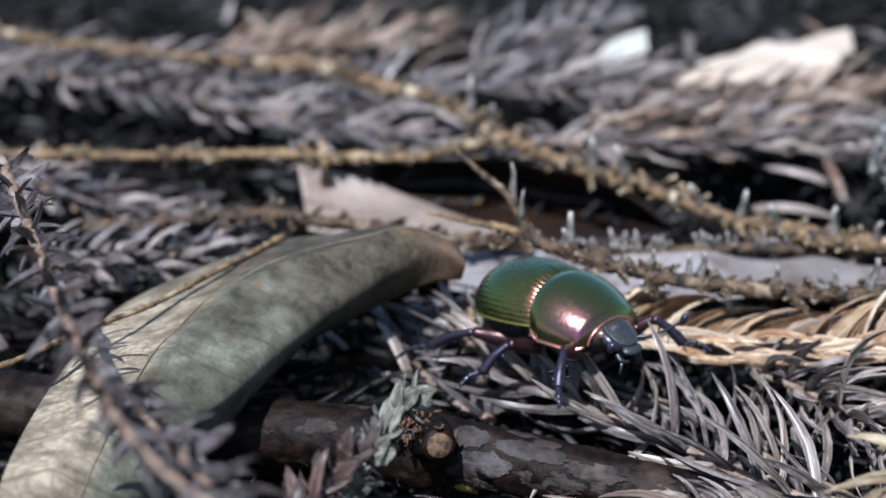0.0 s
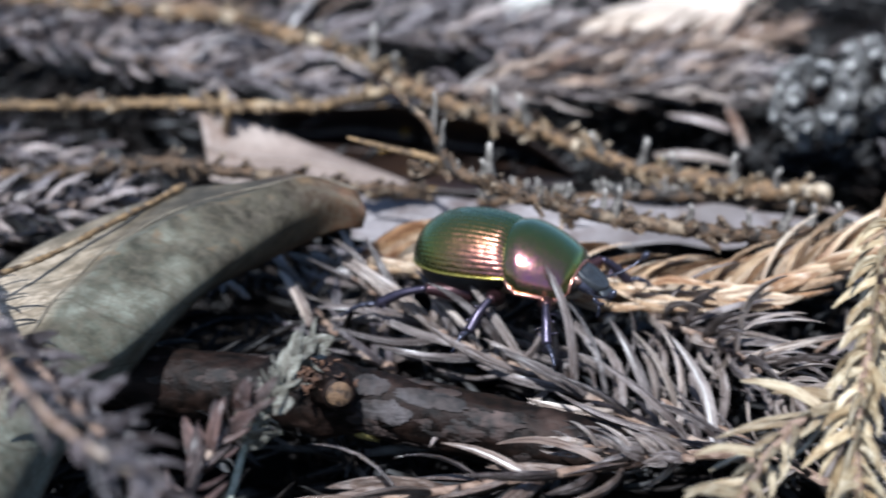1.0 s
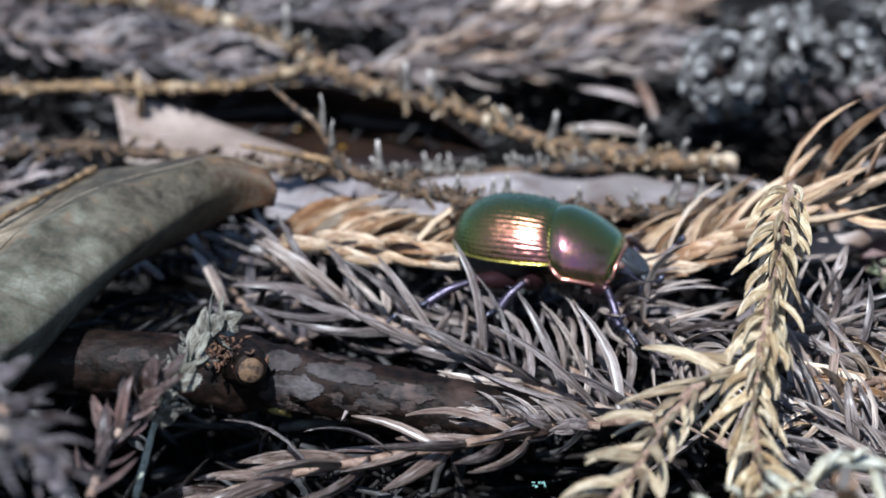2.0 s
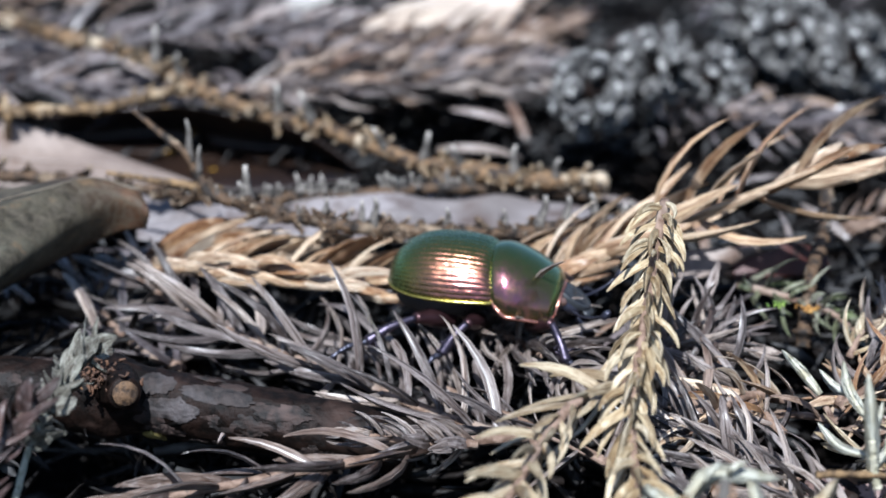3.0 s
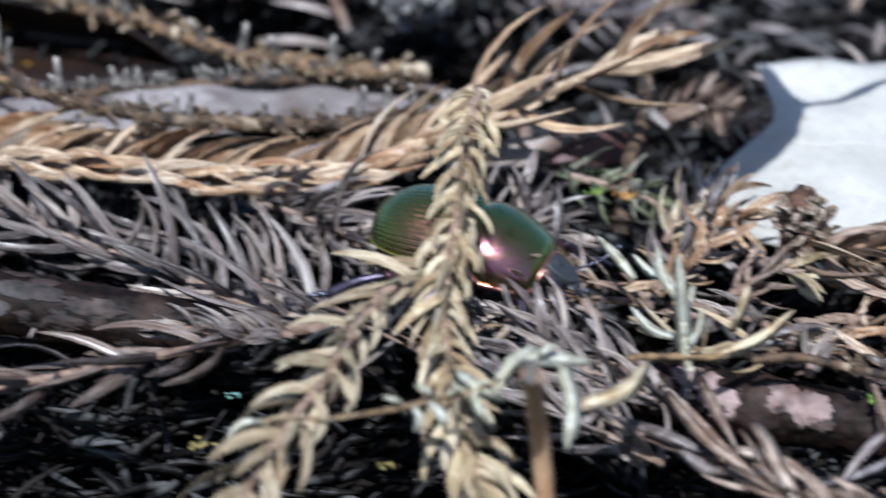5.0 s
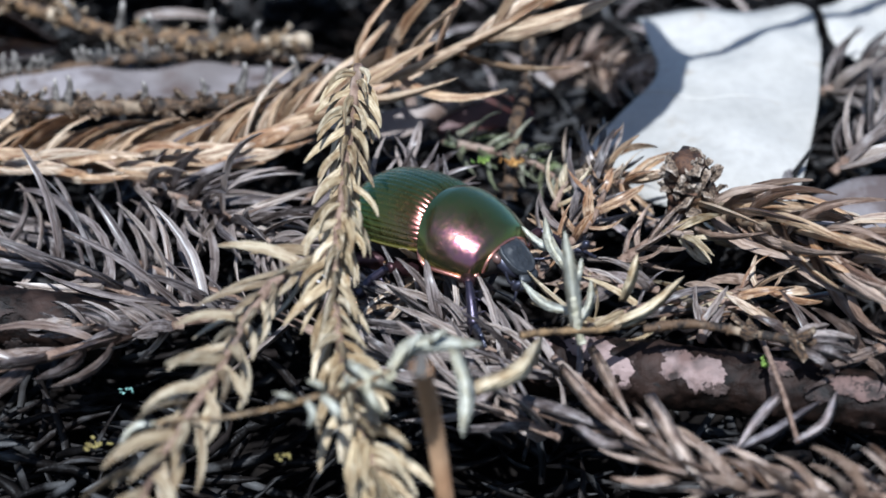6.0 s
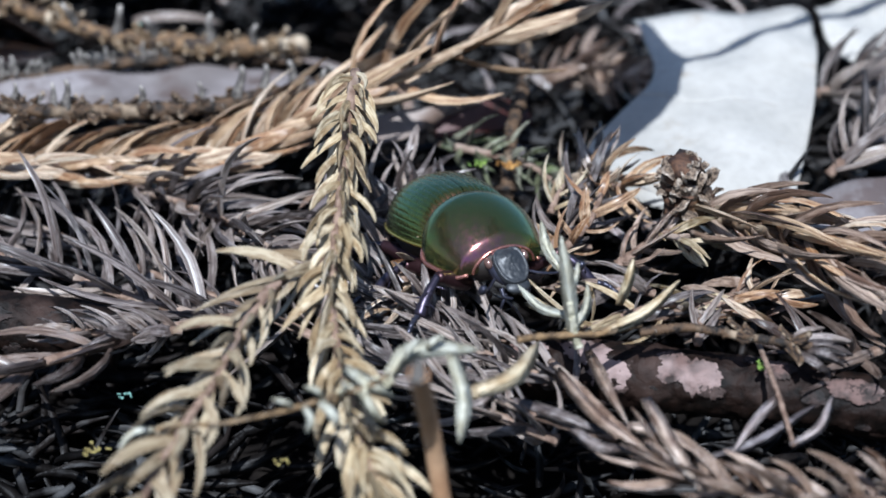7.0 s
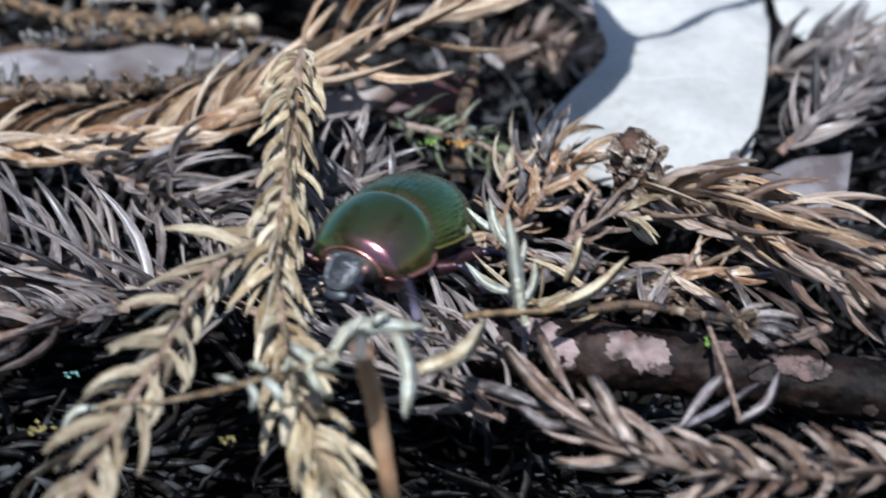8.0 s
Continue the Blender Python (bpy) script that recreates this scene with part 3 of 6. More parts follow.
def build_branches():
    e, rel = branch([(-64.5, -21.9, -1.0), (-41.3, -23.8, -1.0), (-31.9, -24.6, -1.0), (-24.5, -25.2, -1.2), (-14.2, -27.4, -1.8), (-2.5, -29.2, -3.0)], 3.0, 2.5,
                    "dark branch with silvery flaking bark and a sawn side stub", 3, [(0.61, 0.28, 0.025), (0.57, 0.12, 0.02)])
    stub = [(-25.9, -27.3, 1.0), (-24.8, -27.5, 1.4), (-23.7, -27.9, 2.0)]
    b = Vector((-64.5, -21.9, -1.0))
    sp = [Vector(q) - b for q in stub]
    out = [sp[0], sp[0] + Vector((0.7, -1.6, 0.6)), sp[0] + Vector((1.2, -3.0, 1.0))]
    st = put("stub", mesh_of("stub", *tube([tuple(q) for q in out], 1.9, 1.25, 14, 10, 0.08, random.Random(5)), WOOD), e, "broken side stub with a pale cut face")
    d = (out[2] - out[1]).normalized()
    put("cut_face", mesh_of("cut_face", *tube([tuple(out[2] - d * 0.1), tuple(out[2] + d * 0.05), tuple(out[2] + d * 0.15)], 1.08, 0.9, 14, 4, 0.05, random.Random(6)), CUT), st)
    for k, (f0, f1, a0, a1) in enumerate(((0.645, 0.70, 40, 85), (0.655, 0.74, 2, 42), (0.70, 0.80, 38, 78), (0.735, 0.83, -6, 34), (0.79, 0.88, 30, 66), (0.66, 0.72, -40, -8))):
        flake(e, rel, 2.72 - 0.12 * (k > 2), f0, f1, a0, a1, FLAKE if k < 3 else BROWN_FLAKE, seed=2 + k)
    rng = random.Random(19)
    for k in range(30):
        f0, a0 = rng.uniform(0.30, 0.96), rng.uniform(-60, 110)
        if 0.53 < f0 < 0.63:
            continue
        flake(e, rel, 2.86 - 0.42 * f0, f0, f0 + rng.uniform(0.02, 0.06), a0, a0 + rng.uniform(14, 34), BROWN_FLAKE, seed=30 + k, proud=rng.uniform(0.1, 0.3))
    flake(e, rel, 2.8, 0.655, 0.69, -65, -25, LICHEN_YELLOW, "lichen_patch", 7, 0.25)
    q = Vector((-26.9, -28.8, 1.8)) - b
    crumbs(e, tuple(q), (1.0, 0.6, 1.0), 0.5, 90, WOODCRUMB, "crumbling_bark", 3)
    e, rel = branch([(26.9, -38.1, -2.5), (31.6, -40.6, -2.0), (37.5, -42.5, -2.0), (43.3, -44.6, -2.0), (49.4, -47.1, -2.0), (58.4, -50.4, -2.5)], 2.5, 2.2,
                    "dark branch with pinkish patches of flaking bark", 13, [(0.3, 0.1, 0.03)])
    for f0, f1, a0, a1, s in ((0.00, 0.10, 30, 100, 21), (0.12, 0.22, 40, 104, 26), (0.17, 0.27, 2, 60, 22), (0.30, 0.40, 24, 92, 23), (0.36, 0.47, 10, 78, 27), (0.54, 0.62, 50, 100, 24), (0.68, 0.80, 30, 80, 25)):
        flake(e, rel, 2.46, f0, f1, a0, a1, PINKFLAKE, seed=s)
    rng = random.Random(23)
    for k in range(22):
        f0, a0 = rng.uniform(0.0, 0.92), rng.uniform(-50, 110)
        flake(e, rel, 2.40, f0, f0 + rng.uniform(0.03, 0.07), a0, a0 + rng.uniform(14, 34), BROWN_FLAKE, seed=70 + k, proud=rng.uniform(0.05, 0.25))


WOODCRUMB = bark_material("rotten_wood", (0.02, 0.009, 0.005), (0.085, 0.04, 0.02), (0.17, 0.10, 0.05), scale=900.0)
PINKFLAKE = bark_material("pink_bark_flake", (0.02, 0.012, 0.009), (0.10, 0.06, 0.05), (0.23, 0.165, 0.15), (0.50, 0.66), scale=900.0)


def build_leaves():
    back = [(-28.1, -1.5, 7.4), (-32.6, -1.1, 8.0), (-36.4, -2.5, 8.0), (-42.5, -3.1, 7.0), (-46.9, -6.3, 6.5), (-50.8, -11.1, 6.0), (-53.9, -17.6, 6.0), (-53.9, -31.4, 7.0), (-52.9, -43.5, 8.0), (-50.8, -56.5, 9.0)]
    fold = [(-26.7, -4.7, 8.0), (-31.0, -4.7, 9.3), (-34.3, -8.5, 9.7), (-39.1, -13.9, 9.7), (-42.4, -18.7, 9.4), (-44.8, -26.1, 8.9), (-46.3, -33.0, 8.6), (-47.7, -39.7, 8.6), (-48.8, -47.2, 8.8), (-48.6, -57.3, 8.8)]
    belly = [(-25.8, -6.5, 7.0), (-28.5, -5.4, 7.6), (-32.1, -9.7, 7.2), (-35.6, -16.3, 6.4), (-38.5, -22.6, 6.0), (-40.8, -30.6, 5.8), (-43.1, -35.5, 5.6), (-44.0, -43.2, 5.6), (-44.4, -50.5, 5.6), (-44.3, -60.0, 5.6)]
    rim = [(-26.2, -5.8, 5.2), (-28.6, -5.2, 4.6), (-32.4, -7.1, 3.4), (-37.6, -12.3, 2.4), (-40.0, -18.9, 1.8), (-41.7, -26.0, 1.4), (-42.7, -31.0, 1.2), (-43.1, -34.7, 1.2), (-43.7, -40.7, 1.2), (-43.8, -51.0, 1.0)]
    near = [[tuple(Vector(p).lerp(Vector(q), 0.16)) for p, q in zip(fold, other)] for other in (back, belly)]
    leaf([back, near[0], fold, near[1], belly, rim],
         BIG_LEAF, "large dead leaf, curled over, grey-green and beige with fine brown veins", rib=True, seed=3, wave=0.3, m=34, rib_mat=VEIN, rib_at=0.4, rib_r=0.09)
    leaf([[(-44.9, 18.9, -1.0), (-39.4, 18.6, -1.0), (-32.6, 18.7, -1.0), (-25.2, 18.3, -1.0)],
          [(-46.2, 23.0, 0.9), (-40.3, 24.0, -0.2), (-33.6, 22.0, -0.5), (-25.5, 21.0, -1.9)],
          [(-47.4, 26.0, 3.6), (-40.8, 27.0, 1.7), (-34.0, 25.0, 0.0), (-25.5, 22.0, -2.0)]],
         LEAF_PINK, "pinkish-beige dead leaf standing on edge", rib=True, seed=4, wave=0.5)
    leaf([[(-42.0, 34.0, 0.6), (-33.4, 33.0, 2.3), (-26.2, 33.0, 2.5), (-19.6, 32.0, 1.3), (-14.3, 32.0, -0.7), (-9.0, 31.0, -3.7)],
          [(-42.0, 40.0, -4.1), (-34.6, 41.0, -4.2), (-27.1, 41.0, -4.6), (-20.2, 40.0, -4.9), (-14.6, 38.0, -5.2), (-9.0, 35.0, -5.9)],
          [(-36.5, 18.2, 0.0), (-31.6, 20.0, -1.0), (-24.9, 20.8, -2.0), (-18.7, 21.2, -2.0), (-13.7, 22.0, -2.0), (-8.7, 21.7, -1.0)]],
         LEAF_DARK, "dark brown rolled leaf with yellow mould spots, blackened for its hollow's shade", rib=True, seed=5, wave=0.6)
    leaf([[(-30.1, 14.6, 0.0), (-20.0, 13.4, 0.5), (-9.0, 13.3, 0.5), (1.9, 13.3, 0.5), (10.6, 13.8, 0.0), (15.9, 12.1, -0.5)],
          [(-28.9, 5.8, -1.0), (-19.3, 6.0, -1.0), (-8.7, 6.5, -1.0), (1.9, 7.0, -1.0), (10.4, 7.9, -1.0), (15.8, 9.0, -1.0)]],
         LEAF_GREY, "pale grey dead leaf lying flat under twigs", rib=True, seed=6, wave=1.2, ragged=0.8)
    leaf([[(19.5, -1.4, 1.0), (23.0, -1.5, 2.0), (26.4, -1.7, 2.4), (30.0, -1.1, 2.0)], [(19.4, -4.0, 0.0), (22.4, -3.6, 0.0), (25.0, -2.2, 0.4), (27.2, -0.6, 0.8)]],
         LEAF_PINK, "small pinkish curled leaf scrap", seed=7, wave=0.4)
    leaf([[(26.2, 0.3, 1.5), (28.6, -0.1, 2.0), (31.6, -0.3, 2.0), (34.3, 0.6, 1.0)], [(25.7, -1.6, -1.0), (28.7, -1.7, -1.0), (31.7, -1.3, -1.0), (34.9, 0.1, -1.0)]],
         LEAF_RED, "red-brown leaf scrap, its colour darkened for shade", seed=8, wave=0.6)
    leaf([[(47.5, 16.0, 2.0), (55.2, 14.3, 3.0), (63.7, 14.2, 3.0), (64.1, 9.7, 2.0)], [(46.4, 2.3, 2.0), (51.8, 2.9, 2.6), (57.9, 3.5, 2.6), (62.2, 3.1, 2.0)],
          [(37.6, -8.4, 0.0), (43.5, -8.6, 1.0), (52.2, -8.4, 1.5), (58.9, -6.8, 1.5)], [(38.8, -12.7, -1.0), (42.5, -18.0, 0.0), (48.4, -19.5, 0.0), (53.5, -19.9, 0.0)]],
         LEAF_WHITE, "sun-bleached white dead leaf lying flat", rib=True, seed=9, wave=1.0)
    leaf([[(66.2, 16.8, 2.0), (72.1, 20.7, 2.0), (80.0, 23.0, 2.0)], [(65.6, 10.5, 1.0), (70.4, 11.4, 1.0), (77.4, 12.0, 1.0)], [(68.0, 7.1, 0.0), (71.1, 6.4, 0.0), (76.0, 7.5, 0.0)]],
         LEAF_WHITE, "bleached curled leaf in the litter", rib=True, seed=10, wave=1.0)
    leaf([[(54.9, -19.5, 0.0), (58.6, -19.1, 1.0), (63.5, -17.8, 1.0)], [(54.4, -27.0, 0.0), (57.4, -26.4, 0.0), (61.1, -23.9, 0.0)]],
         LEAF_GREY, "pale leaf scrap half under needles", seed=11, wave=0.6)
    leaf([[(-21.1, 71.1, 1.0), (-18.2, 73.0, 3.0), (-14.2, 76.0, 4.0)], [(-20.5, 70.3, 0.0), (-17.4, 71.5, 1.0), (-13.7, 72.7, 2.0)]], LEAF_WHITE, "small bright bleached leaf scrap", seed=12, wave=0.4)
    leaf([[(-10.0, 65.5, 1.0), (-3.9, 74.1, 2.0), (3.7, 80.8, 2.0), (10.8, 86.4, 2.0)], [(-9.5, 62.2, 0.0), (-3.0, 61.9, 1.0), (4.2, 66.9, 1.0), (11.2, 76.5, 1.0)]],
         LEAF_BEIGE, "pale beige dead leaf among dark needles", rib=True, seed=13, wave=1.2, ragged=0.6)


def build_shadow_caster():
    """An unseen dead twig with a leaf on it, added above the pale leaf to cast the shadow on it."""
    up = SUN_FROM * (46 / SUN_FROM.z)
    over = [[tuple(Vector(q) + up) for q in ed] for ed in ([(34.3, -15.5, 0.0), (37.6, -4.6, 0.0), (42.2, 4.8, 0.0), (48.5, 16.4, 0.0)], [(36.7, -15.7, 0.0), (42.3, -7.5, 0.0), (47.6, -1.0, 0.0), (50.7, 6.4, 0.0)])]
    bar = [tuple(Vector(q) + up) for q in [(39.2, 0.0, 0.0), (48.1, 4.7, 0.0), (56.3, 9.1, 0.0), (65.9, 15.1, 0.0), (85.5, 24.3, 0.0)]] + [(118, 20, 26), (132, 34, -11)]
    t = twig(bar, 0.5, 0.6, "unseen thin twig with a leaf, added above to cast a shadow", pegs=10, peg=0.8, seed=88)
    b = Vector(bar[0])
    put("caught_leaf", mesh_of("caught_leaf", *loft([[tuple(Vector(q) - b) for q in ed] for ed in over], 30, 14, 0.18, 1.2, 5, 0.8), LEAF_BEIGE), t, "unseen ragged leaf added to cast a shadow")


build_branches()
build_leaves()


# ---- dead twigs ----
def build_twigs():
    twig([(-97.7, 68.2, 4.0), (-84.4, 62.8, 4.0), (-69.4, 59.1, 4.0), (-58.7, 57.0, 4.0)] + [(-51.2, 55.5, 4.4), (-42.4, 48.7, 4.6), (-35.3, 43.7, 4.8), (-27.9, 34.1, 4.8), (-23.8, 29.7, 4.6), (-20.1, 26.7, 4.4), (-14.1, 23.8, 4.0), (-9.4, 20.7, 3.6), (-3.7, 17.0, 3.0), (1.8, 15.8, 2.4), (7.3, 14.6, 2.0), (15.5, 15.7, 1.2)],
         0.66, 0.74, "long dead conifer twig, brown and scaly, with needle stubs", pegs=60, peg=0.9, scales=240,
         long_pegs=[(0.515, 2.2, 0.1, 1), (0.585, 3.8, -0.2, 1), (0.625, 3.2, 0.2, 1), (0.735, 3.2, 0.1, 1), (0.76, 3.5, 0.3, 1), (0.83, 2.8, 0.5, 1), (0.86, 3.2, 0.2, 1), (0.89, 3.0, 0.5, 1), (0.93, 3.2, 0, 1), (0.96, 2.8, 0.4, 1)], seed=2)
    twig([(-83.0, 23.9, 4.0), (-69.2, 24.4, 4.0), (-58.7, 25.5, 4.0), (-49.9, 25.9, 4.4), (-42.8, 25.8, 4.4), (-35.9, 26.0, 4.6)] + [(-32.9, 27.6, 4.6), (-29.2, 30.5, 4.7), (-26.9, 32.9, 4.7)], 0.44, 0.5,
         "thin straight yellowish dead twig", pegs=14, peg=0.7, scales=80, seed=3, mat=TWIG_PALE, long_pegs=[(0.6, 1.5, 0, 1), (0.45, 1.6, 0, 1)])
    twig([(-64.3, 7.5, 3.0), (-59.0, 9.0, 3.0), (-53.4, 10.7, 3.0), (-47.8, 13.1, 3.0), (-42.4, 11.6, 3.0), (-37.0, 11.9, 2.5), (-29.3, 11.1, 2.0), (-21.8, 12.1, 1.0)], 0.62, 0.5,
         "reddish-brown rough dead twig with a broken end", pegs=20, peg=0.6, scales=110, seed=4, mat=TWIG_DARK)
    twig([(-57.0, -40.5, 11.0), (-54.2, -36.0, 11.0), (-52.4, -29.6, 10.0), (-49.4, -22.7, 9.0), (-46.2, -14.8, 8.6), (-44.2, -8.8, 8.0), (-42.5, -3.0, 7.4)], 0.2, 0.28,
         "thin straw-coloured stalk lying across a curled leaf", pegs=6, peg=0.5, seed=5, mat=TWIG_PALE)
    twig([(-45.1, 27.9, 5.0), (-44.1, 23.9, 4.0), (-45.2, 28.0, -1.9)], 0.35, 0.3, "short hanging bit of pale twig", pegs=2, peg=0.5, seed=6, mat=TWIG_PALE)
    twig([(-17.6, 11.2, 1.0), (-9.0, 12.7, 1.0), (-0.9, 14.5, 1.0), (7.4, 15.2, 0.5), (15.0, 15.1, 0.0)], 0.5, 0.5, "grey twig with rows of needle stubs under another twig", pegs=90, peg=1.6, seed=7, mat=TWIG_DARK, up=0.8)
    twig([(35.5, 8.2, 4.0), (33.9, 0.2, 3.0), (31.9, -6.5, 2.0), (30.7, -11.8, 0.0), (30.3, -13.1, -2.0)], 0.5, 0.6, "upright blurred brown stem with an orange scar", pegs=16, peg=0.8, seed=8, mat=TWIG_DARK)
    twig([(34.8, -44.6, 3.5), (38.5, -44.6, 3.6), (42.3, -46.1, 3.4), (46.7, -47.3, 3.0)], 0.36, 0.3, "short dark stick lying across the litter", pegs=2, peg=0.4, scales=6, seed=9, mat=TWIG_DARK)
    e = thing("plant_stalk", (16.2, -66.2, 15.0), "smooth orange-brown dead stalk with a grey top, upright", "stalk")
    b = Vector((16.2, -66.2, 15.0))
    put("stem", mesh_of("stem", *tube([tuple(Vector(q) - b) for q in ((16.2, -66.2, 15.0), (17.5, -61.7, 8.0), (18.5, -60.5, 1.0), (19.5, -56.1, -6.0))], 0.62, 0.58, 12, 30, 0.04), STALK), e)
    put("tip", mesh_of("tip", *tube([(0, 0, -0.5), (0.05, 0.1, 0.35), (0.1, 0.15, 0.75)], 0.64, 0.25, 12, 8, 0.1, random.Random(4)), PEG), e, "grey weathered tip")


def build_moving_twig():
    """The forked twig that the beetle lifts with its back; its origin is its far end, about which it turns."""
    a = [(18.9, 4.0, 1.5), (12.1, 1.8, 2.5), (5.8, -1.4, 3.2), (-0.2, -2.2, 3.6), (-5.2, -2.6, 4.0), (-9.0, -3.2, 4.7), (-13.0, -2.2, 4.9), (-17.8, -0.1, 5.1), (-22.0, 1.9, 5.4), (-24.9, 2.7, 4.3)]
    t = twig(a, 0.72, 0.55, "forked dead twig with grey needle stubs, leaning on the frond", pegs=46, peg=1.0, scales=170, seed=21, mat=TWIG_DARK, up=0.6,
             long_pegs=[(0.26, 3.2, 0, 1), (0.2, 2.8, 0.3, 1), (0.13, 3.0, 0.2, 1), (0.33, 2.2, 0.2, 1), (0.44, 2.5, -0.2, 1), (0.58, 2.8, 0, 1), (0.6, 2.2, 0.4, 1), (0.68, 2.2, 0.1, 1), (0.835, 3.5, 0, 1), (0.84, 2.5, -0.3, 1), (0.05, 2.5, 0.2, 1), (0.09, 2.2, -0.2, 1)])
    b = Vector(a[0])
    arm = [tuple(Vector(q) - b) for q in [(-21.4, 1.5, 5.4), (-22.3, 2.0, 6.6), (-23.6, 2.8, 9.0), (-26.0, 4.0, 10.5), (-28.6, 5.8, 12.0)]]
    tip = [tuple(Vector(q) - b) for q in [(-21.6, 1.8, 5.6), (-23.4, 2.1, 6.2), (-27.0, 2.5, 6.6), (-31.0, 3.2, 7.0)]]
    put("side_shoot", mesh_of("side_shoot", *tube(tip, 0.46, 0.16, 8, 60, 0.22, random.Random(6)), TWIG_PALE), t, "thin yellowish tip")
    put("side_shoot", mesh_of("side_shoot", *tube(arm, 0.55, 0.18, 8, 60, 0.22, random.Random(3)), TWIG_DARK), t)
    rng = random.Random(8)
    for f, ln in ((0.25, 2.6), (0.42, 3.6), (0.45, 1.6)):
        p = Vector(arm[0]).lerp(Vector(arm[2]), f * 2)
        m = Matrix.Translation(p * MM) @ Euler((radians(62), 0, rng.uniform(-0.6, 0.6))).to_matrix().to_4x4() @ Matrix.Diagonal((1.5 * MM, ln * MM, ln * MM, 1))
        put("peg", PEGS[1], t, m=m)
    return t


build_twigs()
moving_twig = build_moving_twig()


build_shadow_caster()


# ---- conifer fronds ----
def sprig_of(stem, r0, r1, needles, mat, stem_mat, label, group, seed, crust=()):
    """A sprig whose few needles are set one by one: each a bent run of three points and a half width."""
    rng = random.Random(seed)
    b = Vector(stem[0])
    e = thing("withered_sprig", b, label, "sprig", group)
    put("stem", mesh_of("stem", *tube([tuple(Vector(q) - b) for q in stem], r0, r1, 7, 40, 0.22, rng), stem_mat), e)
    for run, w in needles:
        p, tan, _ = spline([tuple(Vector(q) - b) for q in run], 15)
        side = Vector(run[2]) - Vector(run[0])
        side = side.cross(Vector((rng.uniform(-0.35, 0.35), 0.85, -0.5 + rng.uniform(-0.3, 0.3)))).normalized()
        verts, faces, n = [], [], len(SECTION)
        for i in range(15):
            f = i / 14
            t = Vector(tan[i])
            x = (side - t * side.dot(t)).normalized()
            z = x.cross(t).normalized()
            k = w * (0.45 + 0.55 * math.sin(math.pi * min(1, f * 0.85 + 0.12))) * (1 - f ** 7) ** 0.7 + 0.03
            for u, h in SECTION:
                verts.append((Vector(p[i]) + x * u * k * (1 + rng.uniform(-0.06, 0.06)) + z * h * k * 0.5) * MM)
        for i in range(14):
            for q in range(n):
                faces.append((i * n + q, i * n + (q + 1) % n, (i + 1) * n + (q + 1) % n, (i + 1) * n + q))
        faces += [tuple(range(n))[::-1], tuple(14 * n + q for q in range(n))]
        me = mesh_of("needle", verts, faces, mat)
        ring_uv(me, n, 15)
        put("needle", me, e)
    for at, count in crust:
        crumbs(e, tuple(Vector(at) - b), (0.6, 0.3, 0.2), 0.42, count, PALE_STEM, "lichen_crust", seed)
    return e


